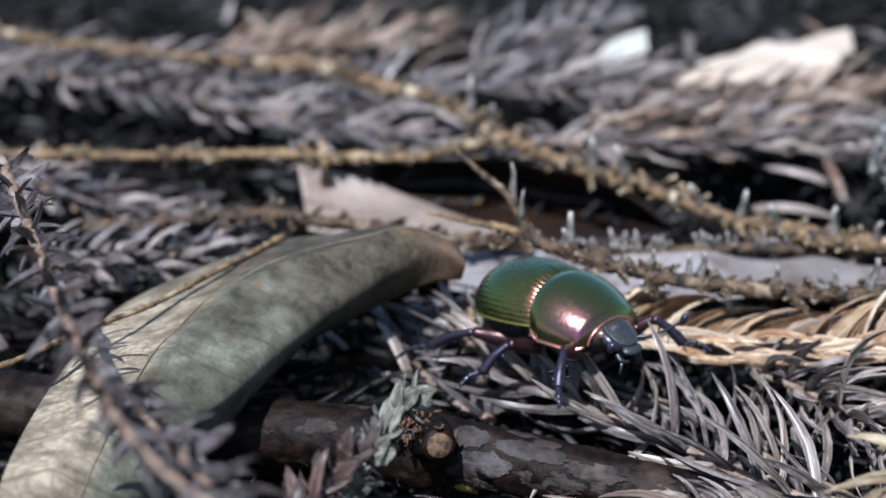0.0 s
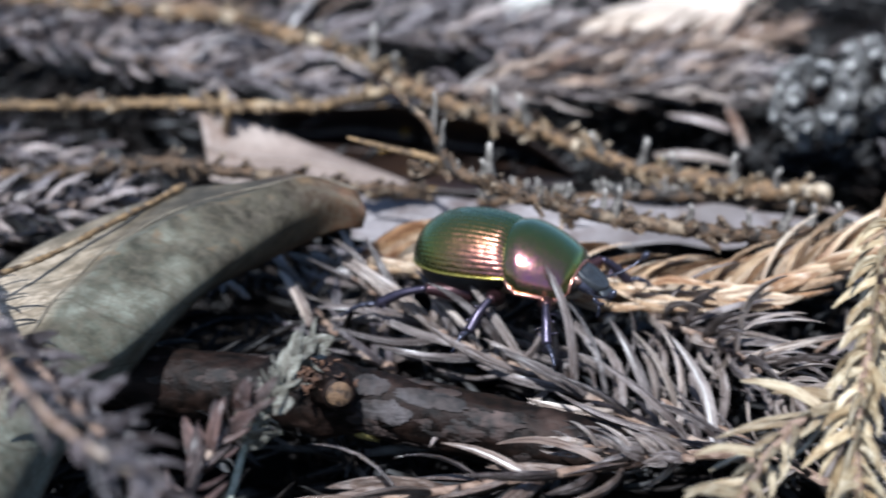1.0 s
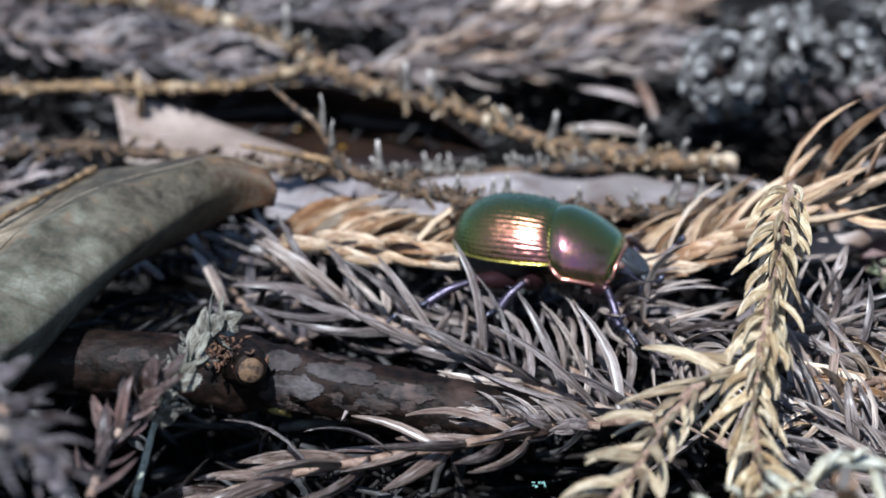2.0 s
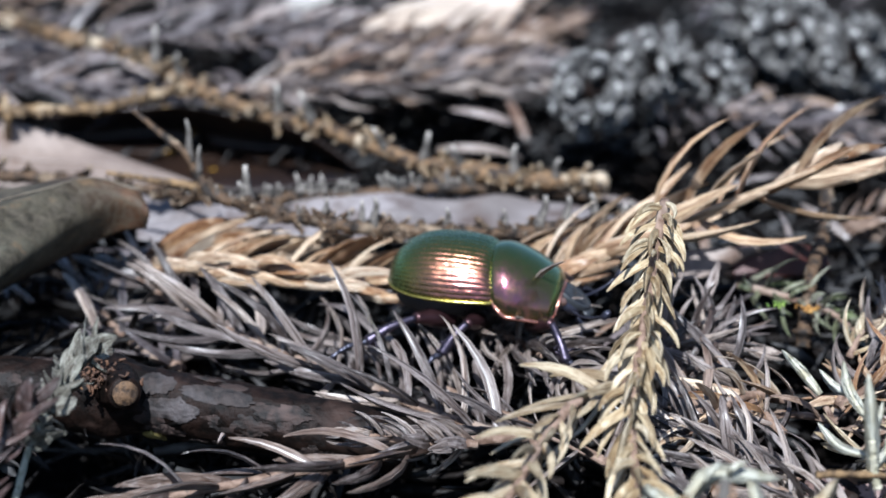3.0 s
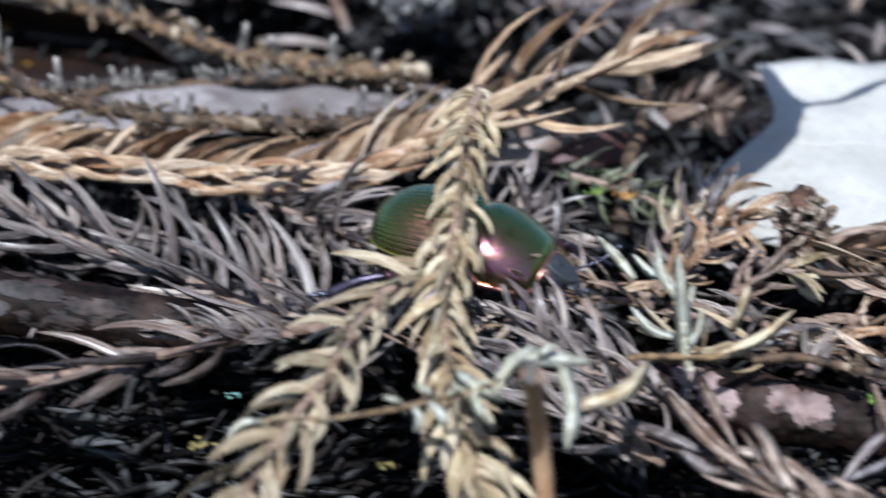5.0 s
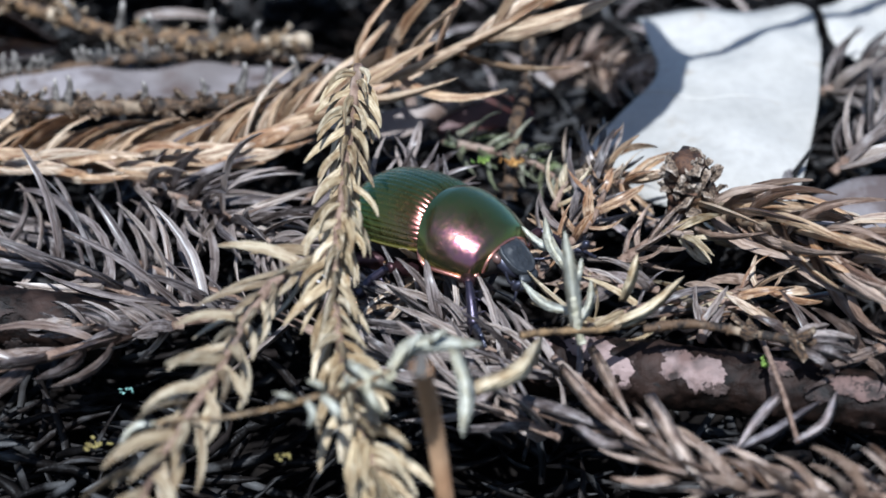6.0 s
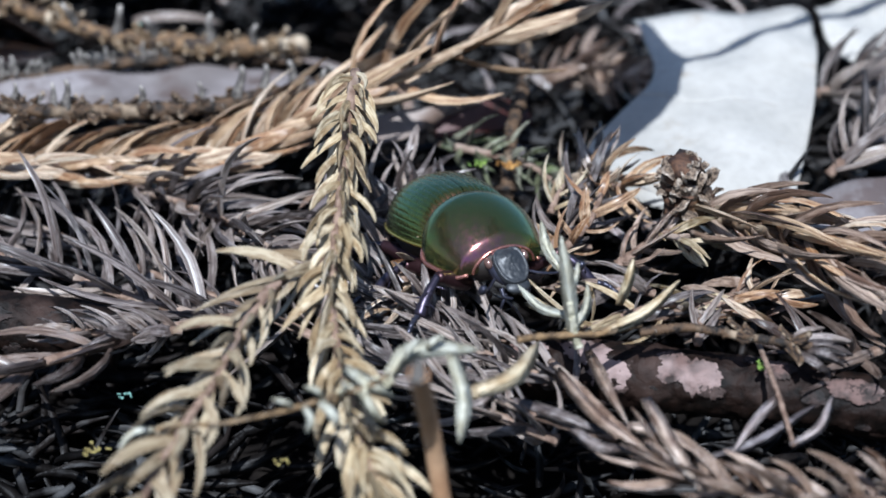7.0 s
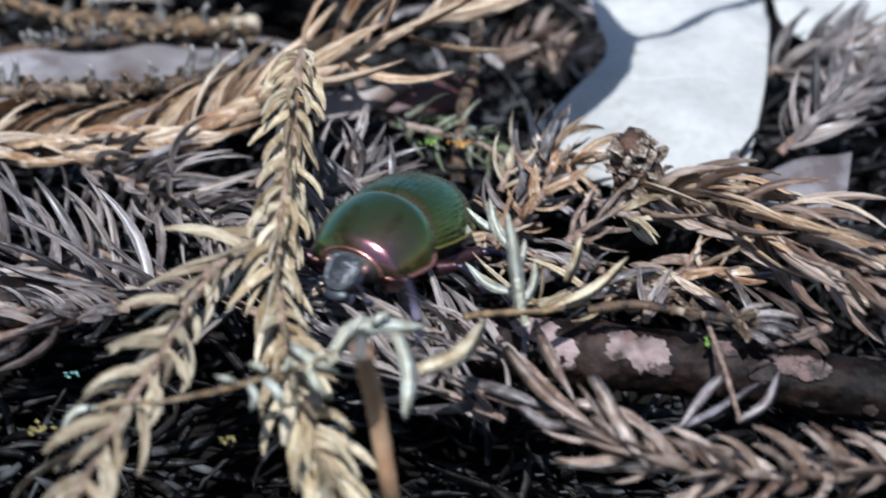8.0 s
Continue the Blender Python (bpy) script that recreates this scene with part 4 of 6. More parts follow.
def build_fronds():
    g = "dead conifer fronds"
    # the tan frond behind the beetle's way, rising at its far end
    frond([(-28.4, -2.0, 0.5), (-24.3, -3.1, 0.8), (-17.3, -4.8, 0.8), (-7.5, -6.5, 0.5), (0.3, -7.2, 0.5), (6.1, -7.1, 1.0), (12.1, -5.2, 2.5), (16.0, -4.9, 4.0)],
          TAN, "long tan dead conifer frond with broad curved needles", 118, 9.0, 0.58, 37, 0.86, 0.32, 31, 0.55, BROWN_STEM, g, taper=0.1, wild=3.5, kinds=(1, 2, 3, 5))
    frond([(11.6, -4.6, 2.0), (15.6, -4.5, 3.6), (19.4, -4.7, 5.4), (23.3, -4.4, 7.0), (27.1, -4.9, 9.0), (30.0, -4.9, 10.0), (32.2, -4.7, 10.6)],
          TAN, "rising orange-tan frond end with long spread needles", 22, 12.0, 0.62, 34, 0.5, 0.35, 51, 0.5, TWIG_PALE, g, taper=0.25, wild=7)
    # the grey frond in the middle of the foreground, its tip to the left
    frond([(7.1, -31.2, -1.5), (1.9, -29.1, -1.2), (-3.5, -25.3, -1.0), (-9.2, -20.9, -0.9), (-15.2, -16.3, -0.8), (-21.6, -10.6, -0.8), (-26.4, -4.8, -0.8), (-29.0, -1.4, -1.0)],
          GREY, "grey-brown dead conifer frond spread flat with long curved needles", 74, 9.6, 0.46, 42, 0.45, 0.3, 32, 0.5, BROWN_STEM, g, taper=0.25, wild=11)
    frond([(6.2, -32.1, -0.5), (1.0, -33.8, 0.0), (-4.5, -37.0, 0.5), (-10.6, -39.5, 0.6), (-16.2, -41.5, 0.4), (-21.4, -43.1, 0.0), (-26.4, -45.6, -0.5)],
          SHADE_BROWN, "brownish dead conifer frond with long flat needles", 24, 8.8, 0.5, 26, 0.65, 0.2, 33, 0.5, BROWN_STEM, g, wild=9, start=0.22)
    frond([(2.3, -34.8, 0.4), (-0.7, -35.4, 0.8), (-3.7, -35.4, 1.0), (-6.7, -34.4, 1.0)], GREY, "short grey needle tuft on a frond", 26, 4.2, 0.5, 34, 0.5, 0.3, 34, 0.4, BROWN_STEM, g)
    # the straw-coloured shoot before which the beetle stops, and its side shoot
    frond([(16.6, -24.5, 16.0), (15.4, -30.0, 14.0), (14.6, -34.4, 12.0), (13.6, -39.2, 10.0), (13.1, -42.8, 8.8), (12.8, -46.7, 7.0), (13.0, -51.1, 5.6), (13.6, -54.9, 4.0), (14.3, -60.4, 2.4), (14.9, -63.3, 0.0)],
          STRAW, "straw-coloured conifer shoot arching over litter, set with blunt needles", 140, 4.8, 0.38, 31, 0.15, 0.1, 35, 0.45, BROWN_STEM, g, start=0.0, taper=-0.35, wild=8, kinds=(1, 9, 10, 11, 9, 10))
    frond([(13.3, -40.6, 9.0), (10.6, -41.9, 8.8), (8.2, -44.4, 8.4), (5.9, -49.0, 7.6), (4.4, -52.9, 7.0), (3.0, -55.1, 6.4), (1.6, -57.5, 5.6), (0.4, -59.2, 4.8), (-0.8, -61.6, 3.6), (-2.0, -63.9, 2.0), (-3.1, -66.8, 0.0)],
          DIM_STRAW, "straw-coloured side shoot with drooping narrow needles", 60, 5.6, 0.36, 33, 0.4, 0.05, 36, 0.4, BROWN_STEM, g, start=0.03, taper=-0.1, wild=7, kinds=(9, 10, 11, 10, 1))
    # the pale sparse sprigs before the straw shoot, their few needles flattened and curled
    sprig_of([(-1.8, -56.5, 5.0), (0.9, -56.4, 6.0), (4.9, -57.8, 7.0), (8.0, -58.6, 8.0), (11.7, -58.2, 8.6), (13.8, -57.9, 9.0), (15.6, -56.7, 9.0)], 0.10, 0.22,
             [([(15.4, -56.9, 9.0), (17.3, -54.6, 9.4), (21.8, -54.0, 8.8)], 0.62), ([(19.8, -54.5, 9.0), (20.2, -57.5, 7.5), (19.5, -60.5, 6.0)], 0.52), ([(12.7, -54.9, 8.6), (13.9, -57.6, 9.0), (15.7, -57.7, 8.0)], 0.5),
              ([(10.9, -58.5, 8.6), (11.7, -59.6, 8.0), (11.8, -59.8, 7.0)], 0.3), ([(9.2, -58.6, 8.3), (8.6, -58.9, 8.9), (7.8, -58.8, 9.2)], 0.2), ([(9.8, -58.6, 8.4), (10.2, -59.2, 7.7), (9.9, -59.6, 6.9)], 0.22), ([(11.2, -58.4, 8.6), (10.7, -58.6, 9.4), (9.9, -58.7, 9.9)], 0.22),
              ([(12.0, -58.3, 8.7), (12.5, -58.9, 9.6), (12.2, -59.0, 10.4)], 0.2), ([(16.6, -55.6, 9.2), (16.9, -55.7, 10.2), (17.5, -55.5, 10.9)], 0.22), ([(18.2, -54.5, 9.3), (18.6, -54.6, 10.0), (19.4, -54.4, 10.3)], 0.22), ([(13.5, -58.1, 9.0), (14.1, -59.0, 8.0), (14.8, -59.3, 7.0)], 0.36), ([(0.4, -56.6, 6.0), (-1.0, -56.9, 6.0), (-2.0, -57.5, 5.0)], 0.32)],
             PALE, TWIG_PALE, "pale greenish withered sprig with few thick curled needles", g, 37, [((12.9, -58.0, 8.8), 9), ((14.6, -57.8, 9.2), 7)])
    sprig_of([(25.4, -47.5, 5.4), (28.4, -46.7, 5.0), (31.3, -46.2, 4.6), (34.9, -44.4, 4.0)], 0.30, 0.2,
             [([(21.1, -54.9, 6.0), (24.4, -53.0, 6.0), (26.8, -48.3, 5.6)], 0.62), ([(33.5, -43.2, 5.0), (34.0, -43.5, 7.0), (34.3, -43.5, 9.0)], 0.42),
              ([(31.7, -46.1, 4.6), (35.3, -44.3, 5.0), (38.3, -41.8, 6.0)], 0.42)],
             STRAW, TWIG_PALE, "straw-coloured sprig lying across a branch", g, 38)
    sprig_of([(30.0, -46.3, 3.7), (29.6, -46.4, 5.2), (29.2, -46.6, 7.6)], 0.34, 0.26,
             [([(29.6, -46.5, 4.3), (29.0, -46.8, 9.0), (28.2, -47.6, 13.4)], 0.5),
              ([(29.6, -44.5, 5.2), (28.1, -41.5, 4.3), (26.7, -40.0, 5.4)], 0.36),
              ([(30.7, -38.0, 4.7), (29.6, -36.0, 6.0), (29.4, -34.0, 7.4)], 0.4),
              ([(29.7, -36.0, 5.6), (28.9, -34.0, 5.2), (27.9, -33.0, 6.1)], 0.34),
              ([(29.6, -46.4, 5.2), (30.6, -45.6, 6.4), (30.7, -45.2, 8.1)], 0.3),
              ([(27.9, -34.0, 4.5), (26.8, -32.0, 5.4), (25.5, -30.0, 6.2)], 0.36),
              ([(28.9, -46.4, 7.5), (29.7, -45.8, 8.9), (29.9, -45.6, 10.1)], 0.26)],
             PALE, PALE_STEM, "whitish sprig with broad needles standing upright", g, 58)
    sprig_of([(22.0, -18.0, -1.0), (22.0, -18.0, -0.0), (24.0, -17.0, -1.0)], 0.3, 0.25,
             [([(22.0, -18.0, -0.0), (22.0, -18.0, 2.0), (21.0, -18.0, 6.0)], 0.5), ([(24.0, -17.0, -1.0), (24.0, -17.0, 1.0), (24.0, -17.0, 3.0)], 0.42), ([(22.0, -19.0, -0.0), (19.0, -19.0, 2.0), (18.0, -19.0, 5.0)], 0.42)],
             GREY, BROWN_STEM, "grey sprig with blunt needles standing upright", g, 59)
    # long flat strands and a small fan before the pink-patched branch
    sprig_of([(28.6, -43.7, 1.0), (29.9, -48.4, 1.5), (31.4, -53.0, 1.5), (33.0, -56.2, 1.0)], 0.3, 0.25,
             [([(28.6, -45.6, 1.5), (30.0, -53.6, 2.5), (33.5, -57.7, 1.5)], 0.42), ([(31.3, -43.3, 1.5), (31.2, -51.0, 3.0), (32.0, -54.0, 2.0)], 0.42), ([(33.1, -53.9, 4.0), (34.0, -58.0, 3.0), (35.5, -61.0, 1.0)], 0.5),
              ([(33.0, -56.2, 1.0), (35.2, -59.9, 1.5), (38.5, -61.9, 1.0)], 0.38), ([(31.5, -53.3, 1.5), (34.7, -54.0, 1.0), (36.6, -57.4, 1.0)], 0.45)],
             BROWN, BROWN_STEM, "brown dry strands of a broken frond before a branch", g, 46)
    sprig_of([(23.4, -45.4, 0.0), (25.8, -49.1, 0.5), (28.5, -51.6, 0.5), (31.4, -53.4, 0.5)], 0.35, 0.25,
             [([(24.8, -47.8, 0.5), (27.5, -50.9, 1.2), (30.7, -53.4, 1.0)], 0.5), ([(23.8, -46.8, 0.5), (22.5, -47.3, 0.0), (21.1, -45.7, -1.0)], 0.4), ([(28.2, -51.2, 0.5), (29.8, -54.8, 1.0), (32.7, -54.4, 0.0)], 0.4)],
             GREY, BROWN_STEM, "thin grey broken sprig lying in shade", g, 47)
    sprig_of([(43.6, -44.1, 2.0), (42.9, -51.7, 2.5), (42.9, -56.5, 1.0)], 0.22, 0.16,
             [([(37.3, -55.8, 0.0), (40.6, -55.7, 1.0), (45.7, -52.4, 1.5)], 0.36), ([(42.7, -56.5, 1.0), (44.8, -55.9, 2.0), (46.3, -53.7, 3.0)], 0.32), ([(43.2, -51.7, 2.0), (40.9, -54.3, 2.0), (38.7, -56.6, 1.0)], 0.32)],
             DARK, BROWN_STEM, "thin dark twiglet with few needles", g, 48)
    sprig_of([(45.2, -45.3, 2.0), (45.9, -46.5, 2.4), (46.8, -47.5, 2.6)], 0.3, 0.25,
             [([(45.4, -46.0, 2.4), (47.6, -46.2, 3.0), (50.1, -46.5, 2.6)], 0.36), ([(45.5, -46.3, 2.4), (47.7, -47.1, 3.0), (49.6, -47.8, 2.4)], 0.36), ([(45.6, -46.6, 2.4), (47.3, -48.5, 3.0), (48.8, -48.7, 2.0)], 0.34),
              ([(45.4, -46.8, 2.4), (46.5, -48.6, 2.6), (47.7, -49.0, 1.6)], 0.34), ([(45.4, -45.8, 2.4), (46.6, -45.4, 3.0), (48.4, -44.9, 3.0)], 0.34)],
             GREY, BROWN_STEM, "small grey fan of needles on a broken sprig", g, 49)
    frond([(56.0, -62.0, 0.0), (49.0, -62.5, 0.3), (42.0, -62.0, 0.6), (37.0, -60.4, 0.8), (33.4, -57.4, 0.8)],
          BROWN, "grey-brown frond end with short blunt needles", 60, 5.0, 0.42, 46, 0.3, 0.35, 61, 0.4, BROWN_STEM, g, taper=0.1, kinds=(1, 9, 10, 11))
    # short broken sprigs heaped before the bud
    rng = random.Random(5)
    for k in range(13):
        x, y, a = rng.uniform(29, 47), rng.uniform(-44, -22), rng.uniform(0, 6.28)
        d = Vector((math.cos(a), math.sin(a) * 0.7, rng.uniform(-0.1, 0.12))) * rng.uniform(3.5, 6.5)
        p = Vector((x, y, rng.uniform(0.2, 2.2)))
        mat = (STRAW, TAN, GREY, BROWN, STRAW)[k % 5]
        frond([tuple(p), tuple(p + d * 0.5 + Vector((0, 0, 0.4))), tuple(p + d)], mat, {STRAW: "broken straw-coloured needle sprig in the litter", TAN: "broken tan needle sprig in the litter", GREY: "broken grey needle sprig in the litter", BROWN: "broken brown needle sprig in the litter"}[mat],
              rng.randrange(6, 10), rng.uniform(3.4, 5.4), 0.34, 34, 0.5, 0.3, 200 + k, 0.35, BROWN_STEM, g, "withered_sprig", wild=16)
    # the coarse brown frond by the withered bud
    frond([(42.0, -24.7, 2.0), (44.7, -27.5, 3.0), (47.6, -31.9, 4.0), (50.6, -36.7, 4.6), (53.2, -42.1, 5.0), (55.7, -48.5, 5.0)],
          BROWN, "coarse brown frond with long needles lying along its stem", 52, 10.5, 0.5, 17, 0.2, 0.2, 39, 0.6, TWIG_DARK, g, wild=7)
    frond([(42.7, -24.5, 3.0), (46.6, -28.7, 4.0), (49.8, -35.0, 5.0), (52.6, -39.8, 5.5), (56.5, -43.7, 5.0)],
          TAN, "tan flattened frond with needles pressed along it", 26, 11.0, 0.5, 15, 0.2, 0.2, 40, 0.5, TWIG_DARK, g, wild=7)
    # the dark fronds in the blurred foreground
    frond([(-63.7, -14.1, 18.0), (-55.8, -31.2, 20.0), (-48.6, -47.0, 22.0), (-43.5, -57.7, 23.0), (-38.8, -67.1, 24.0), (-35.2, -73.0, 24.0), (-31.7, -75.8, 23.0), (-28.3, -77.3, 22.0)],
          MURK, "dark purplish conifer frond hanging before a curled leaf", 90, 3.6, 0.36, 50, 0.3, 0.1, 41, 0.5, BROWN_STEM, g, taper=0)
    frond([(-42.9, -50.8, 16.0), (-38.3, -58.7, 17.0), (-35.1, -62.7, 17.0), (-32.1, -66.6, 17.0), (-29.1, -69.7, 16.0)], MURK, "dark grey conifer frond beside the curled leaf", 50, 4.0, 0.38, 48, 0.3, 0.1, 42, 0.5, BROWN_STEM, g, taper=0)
    frond([(-31.3, -56.0, 6.0), (-31.1, -52.6, 7.0), (-30.3, -50.5, 8.0), (-29.3, -48.3, 9.0), (-28.2, -46.8, 10.0)], REDBROWN, "short red-brown sprig standing up from the litter", 22, 3.8, 0.5, 44, 0.2, 0.2, 43, 0.4, BROWN_STEM, g, "withered_sprig")
    frond([(-29.9, -49.4, 2.0), (-28.9, -46.1, 6.0), (-27.6, -44.4, 8.0), (-26.9, -41.5, 9.0), (-26.4, -39.2, 9.6), (-25.2, -38.3, 10.0)], LICHEN_NEEDLE2, "pale grey-green lichen-crusted sprig before the branch",
          44, 2.3, 0.62, 55, 0.1, 0.1, 45, 0.3, LICHEN, g, "withered_sprig", start=0.35, taper=-0.2, wild=22)
    # dark fronds behind
    rows = [([(-101.5, 65.5, 0.0), (-86.5, 59.9, 1.0), (-71.4, 53.3, 1.5), (-57.9, 47.3, 1.5), (-46.4, 44.4, 1.0), (-36.1, 43.1, 0.5), (-27.3, 42.4, 0.0)], DARK, 100, 9.5, 36, 0.6),
            ([(-99.7, 72.5, 0.0), (-82.1, 66.0, 0.5), (-68.0, 61.2, 1.0), (-54.5, 58.8, 0.5), (-41.7, 54.9, 0.0)], DARK, 70, 9, 36, 0.6),
            ([(-31.2, 66.6, 0.0), (-19.8, 58.2, 1.0), (-9.3, 53.5, 1.0), (2.1, 51.9, 0.6), (13.3, 53.2, 0.0)], DARK, 76, 9, 34, 0.6),
            ([(-23.8, 44.6, 0.0), (-13.8, 42.8, 1.0), (-4.1, 44.2, 1.0), (4.4, 44.6, 1.0), (11.7, 46.4, 0.0)], GREY, 60, 8.5, 34, 0.6),
            ([(-86.6, 32.3, -1.0), (-75.4, 25.6, 0.0), (-65.7, 21.7, 0.0), (-56.9, 21.7, -1.0)], DARK, 44, 9, 32, 0.5),
            ([(-68.4, 4.2, 0.0), (-61.8, 4.5, 1.0), (-55.7, 6.2, 1.0), (-49.6, 8.6, 1.0)], DARK, 44, 6.5, 44, 0.5),
            ([(-68.1, 75.4, -1.0), (-58.3, 77.4, 0.0), (-48.9, 81.3, 0.0), (-39.5, 87.2, 0.0)], BROWN, 46, 9, 40, 0.5),
            ([(-35.9, 70.6, 0.0), (-30.8, 74.8, 1.0), (-24.5, 82.7, 1.0), (-18.0, 94.4, 0.0)], DARK, 40, 9, 40, 0.5),
            ([(-20.8, 47.6, 0.0), (-11.9, 46.7, 1.0), (-3.2, 47.9, 1.0), (5.7, 53.0, 0.0)], BROWN, 54, 9, 36, 0.5),
            ([(-58.3, 60.6, -1.0), (-46.3, 61.5, 0.0), (-34.3, 62.9, 0.0), (-22.6, 67.8, 0.0), (-11.8, 70.5, 0.0)], DARK, 70, 9, 36, 0.5),
            ([(-14.2, 63.9, 0.0), (-4.7, 60.1, 0.0), (4.6, 62.6, 0.0), (14.2, 69.5, 0.0)], BROWN, 50, 9, 40, 0.5),
            ([(58.0, -15.1, 0.0), (61.9, -12.0, 1.0), (67.1, -5.5, 1.0), (72.2, 0.3, 1.0)], GREY, 40, 8, 38, 0.5),
            ([(62.5, 3.3, -1.0), (66.7, 3.2, 0.0), (73.4, 6.4, 0.0)], GREY, 34, 8, 38, 0.5),
            ([(22.0, 49.7, -2.0), (29.9, 41.6, -1.0), (38.0, 38.2, -1.0), (45.0, 35.8, -2.0)], DARK, 44, 8, 40, 0.5),
            ([(37.2, 11.3, -2.0), (41.0, 11.8, -1.0), (44.0, 8.1, 0.0), (46.1, 5.4, 0.0)], BROWN, 30, 6, 44, 0.3)]
    for k, (pts, mat, n, ln, op, fl) in enumerate(rows):
        frond(pts, mat, "dark weathered conifer frond lying in the litter behind" if mat is DARK else "grey-brown conifer frond lying in the litter behind",
              int(n * 1.45), ln * 0.86, 0.54, op, fl, 0.25, 60 + k, 0.5, BROWN_STEM, g, wild=8)
    # grey fronds under and beyond the straw shoot
    rows = [([(28.2, -37.8, -1.0), (23.8, -36.1, -0.5), (19.5, -32.5, 0.0), (16.5, -27.9, 0.0)], GREY, 40, 6.5, 42, 0.5),
            ([(30.4, -29.0, 1.0), (33.3, -25.2, 2.0), (35.8, -21.1, 3.0), (37.5, -15.7, 4.0)], GREY, 20, 5.0, 44, 0.2),
            ([(41.2, -37.2, 1.0), (38.1, -39.3, 1.5), (34.6, -39.7, 2.0), (31.8, -41.0, 2.0)], STRAW, 7, 5.0, 34, 0.4),
            ([(46.4, -34.3, 1.0), (42.1, -37.3, 1.0), (37.5, -38.4, 0.5)], BROWN, 9, 5.0, 30, 0.4),
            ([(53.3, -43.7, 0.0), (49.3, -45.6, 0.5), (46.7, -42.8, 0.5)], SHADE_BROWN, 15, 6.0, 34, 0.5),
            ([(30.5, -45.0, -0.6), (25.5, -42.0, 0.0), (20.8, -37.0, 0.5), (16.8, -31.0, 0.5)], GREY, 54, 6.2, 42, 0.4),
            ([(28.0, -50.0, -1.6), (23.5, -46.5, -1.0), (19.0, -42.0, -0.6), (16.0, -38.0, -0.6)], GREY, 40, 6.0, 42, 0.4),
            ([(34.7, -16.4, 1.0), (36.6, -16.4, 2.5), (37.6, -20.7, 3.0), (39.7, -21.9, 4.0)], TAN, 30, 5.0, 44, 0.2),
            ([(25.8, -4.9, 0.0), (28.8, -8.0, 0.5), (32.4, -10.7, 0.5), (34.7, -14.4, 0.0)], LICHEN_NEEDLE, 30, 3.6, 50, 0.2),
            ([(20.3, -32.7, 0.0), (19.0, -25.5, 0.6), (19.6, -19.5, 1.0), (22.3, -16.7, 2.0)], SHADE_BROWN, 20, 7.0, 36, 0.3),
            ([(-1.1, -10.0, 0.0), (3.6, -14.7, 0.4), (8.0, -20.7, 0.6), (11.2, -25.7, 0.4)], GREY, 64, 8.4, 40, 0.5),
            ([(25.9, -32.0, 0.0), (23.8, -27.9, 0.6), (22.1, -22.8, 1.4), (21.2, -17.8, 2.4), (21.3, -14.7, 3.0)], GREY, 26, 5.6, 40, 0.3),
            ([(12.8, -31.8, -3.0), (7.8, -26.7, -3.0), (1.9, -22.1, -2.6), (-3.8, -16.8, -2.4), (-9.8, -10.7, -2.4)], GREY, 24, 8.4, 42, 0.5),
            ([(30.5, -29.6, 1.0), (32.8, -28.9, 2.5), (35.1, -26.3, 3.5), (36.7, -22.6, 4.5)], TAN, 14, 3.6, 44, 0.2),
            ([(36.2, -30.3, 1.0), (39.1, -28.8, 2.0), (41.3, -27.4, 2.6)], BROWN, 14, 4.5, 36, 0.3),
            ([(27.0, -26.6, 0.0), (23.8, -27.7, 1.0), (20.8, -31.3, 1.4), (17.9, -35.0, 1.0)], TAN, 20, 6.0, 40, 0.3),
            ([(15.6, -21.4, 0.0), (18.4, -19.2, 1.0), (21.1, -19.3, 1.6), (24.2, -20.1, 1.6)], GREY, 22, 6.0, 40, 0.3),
            # Coloured dark in place of the shade below the curled leaf.
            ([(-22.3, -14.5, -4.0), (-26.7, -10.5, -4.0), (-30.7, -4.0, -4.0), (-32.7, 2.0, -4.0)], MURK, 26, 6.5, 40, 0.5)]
    for k, (pts, mat, n, ln, op, fl) in enumerate(rows):
        frond(pts, mat, {GREY: "grey weathered conifer sprig lying loose in the litter", TAN: "tan conifer sprig with spread needles in the litter", BROWN: "brown conifer sprig with long dry needles in the litter", SHADE_BROWN: "brown conifer sprig low in the litter, darkened for shade",
                         PALE: "small pale sprig pointing up out of the litter", STRAW: "straw-coloured broken sprig in the litter",
                         MURK: "conifer sprig in a litter hollow, coloured dark for its shade", LICHEN_NEEDLE: "grey-green lichened sprig in the litter"}[mat],
              n, ln * 1.1, 0.37, op, fl, 0.25, 90 + k, 0.42, BROWN_STEM, g, "withered_sprig", wild=14)


REDBROWN = needle_material("red_brown_needle", [(0.03, 0.016, 0.013), (0.065, 0.034, 0.028), (0.13, 0.075, 0.062)], 0.5, coat=0.15)
BROWN_STEM = bark_material("brown_stem", (0.10, 0.06, 0.04), (0.22, 0.15, 0.11), (0.26, 0.21, 0.17))
PALE_STEM = bark_material("pale_greenish_stem", (0.36, 0.33, 0.22), (0.48, 0.45, 0.34), (0.52, 0.50, 0.40))
LICHEN_NEEDLE2 = needle_material("lichen_crust", [(0.11, 0.105, 0.085), (0.18, 0.175, 0.14), (0.28, 0.275, 0.23)], 0.8, coat=0.0)
LICHEN_NEEDLE = needle_material("lichened_needle", [(0.12, 0.15, 0.06), (0.22, 0.23, 0.14), (0.30, 0.30, 0.22)], 0.6)
build_fronds()


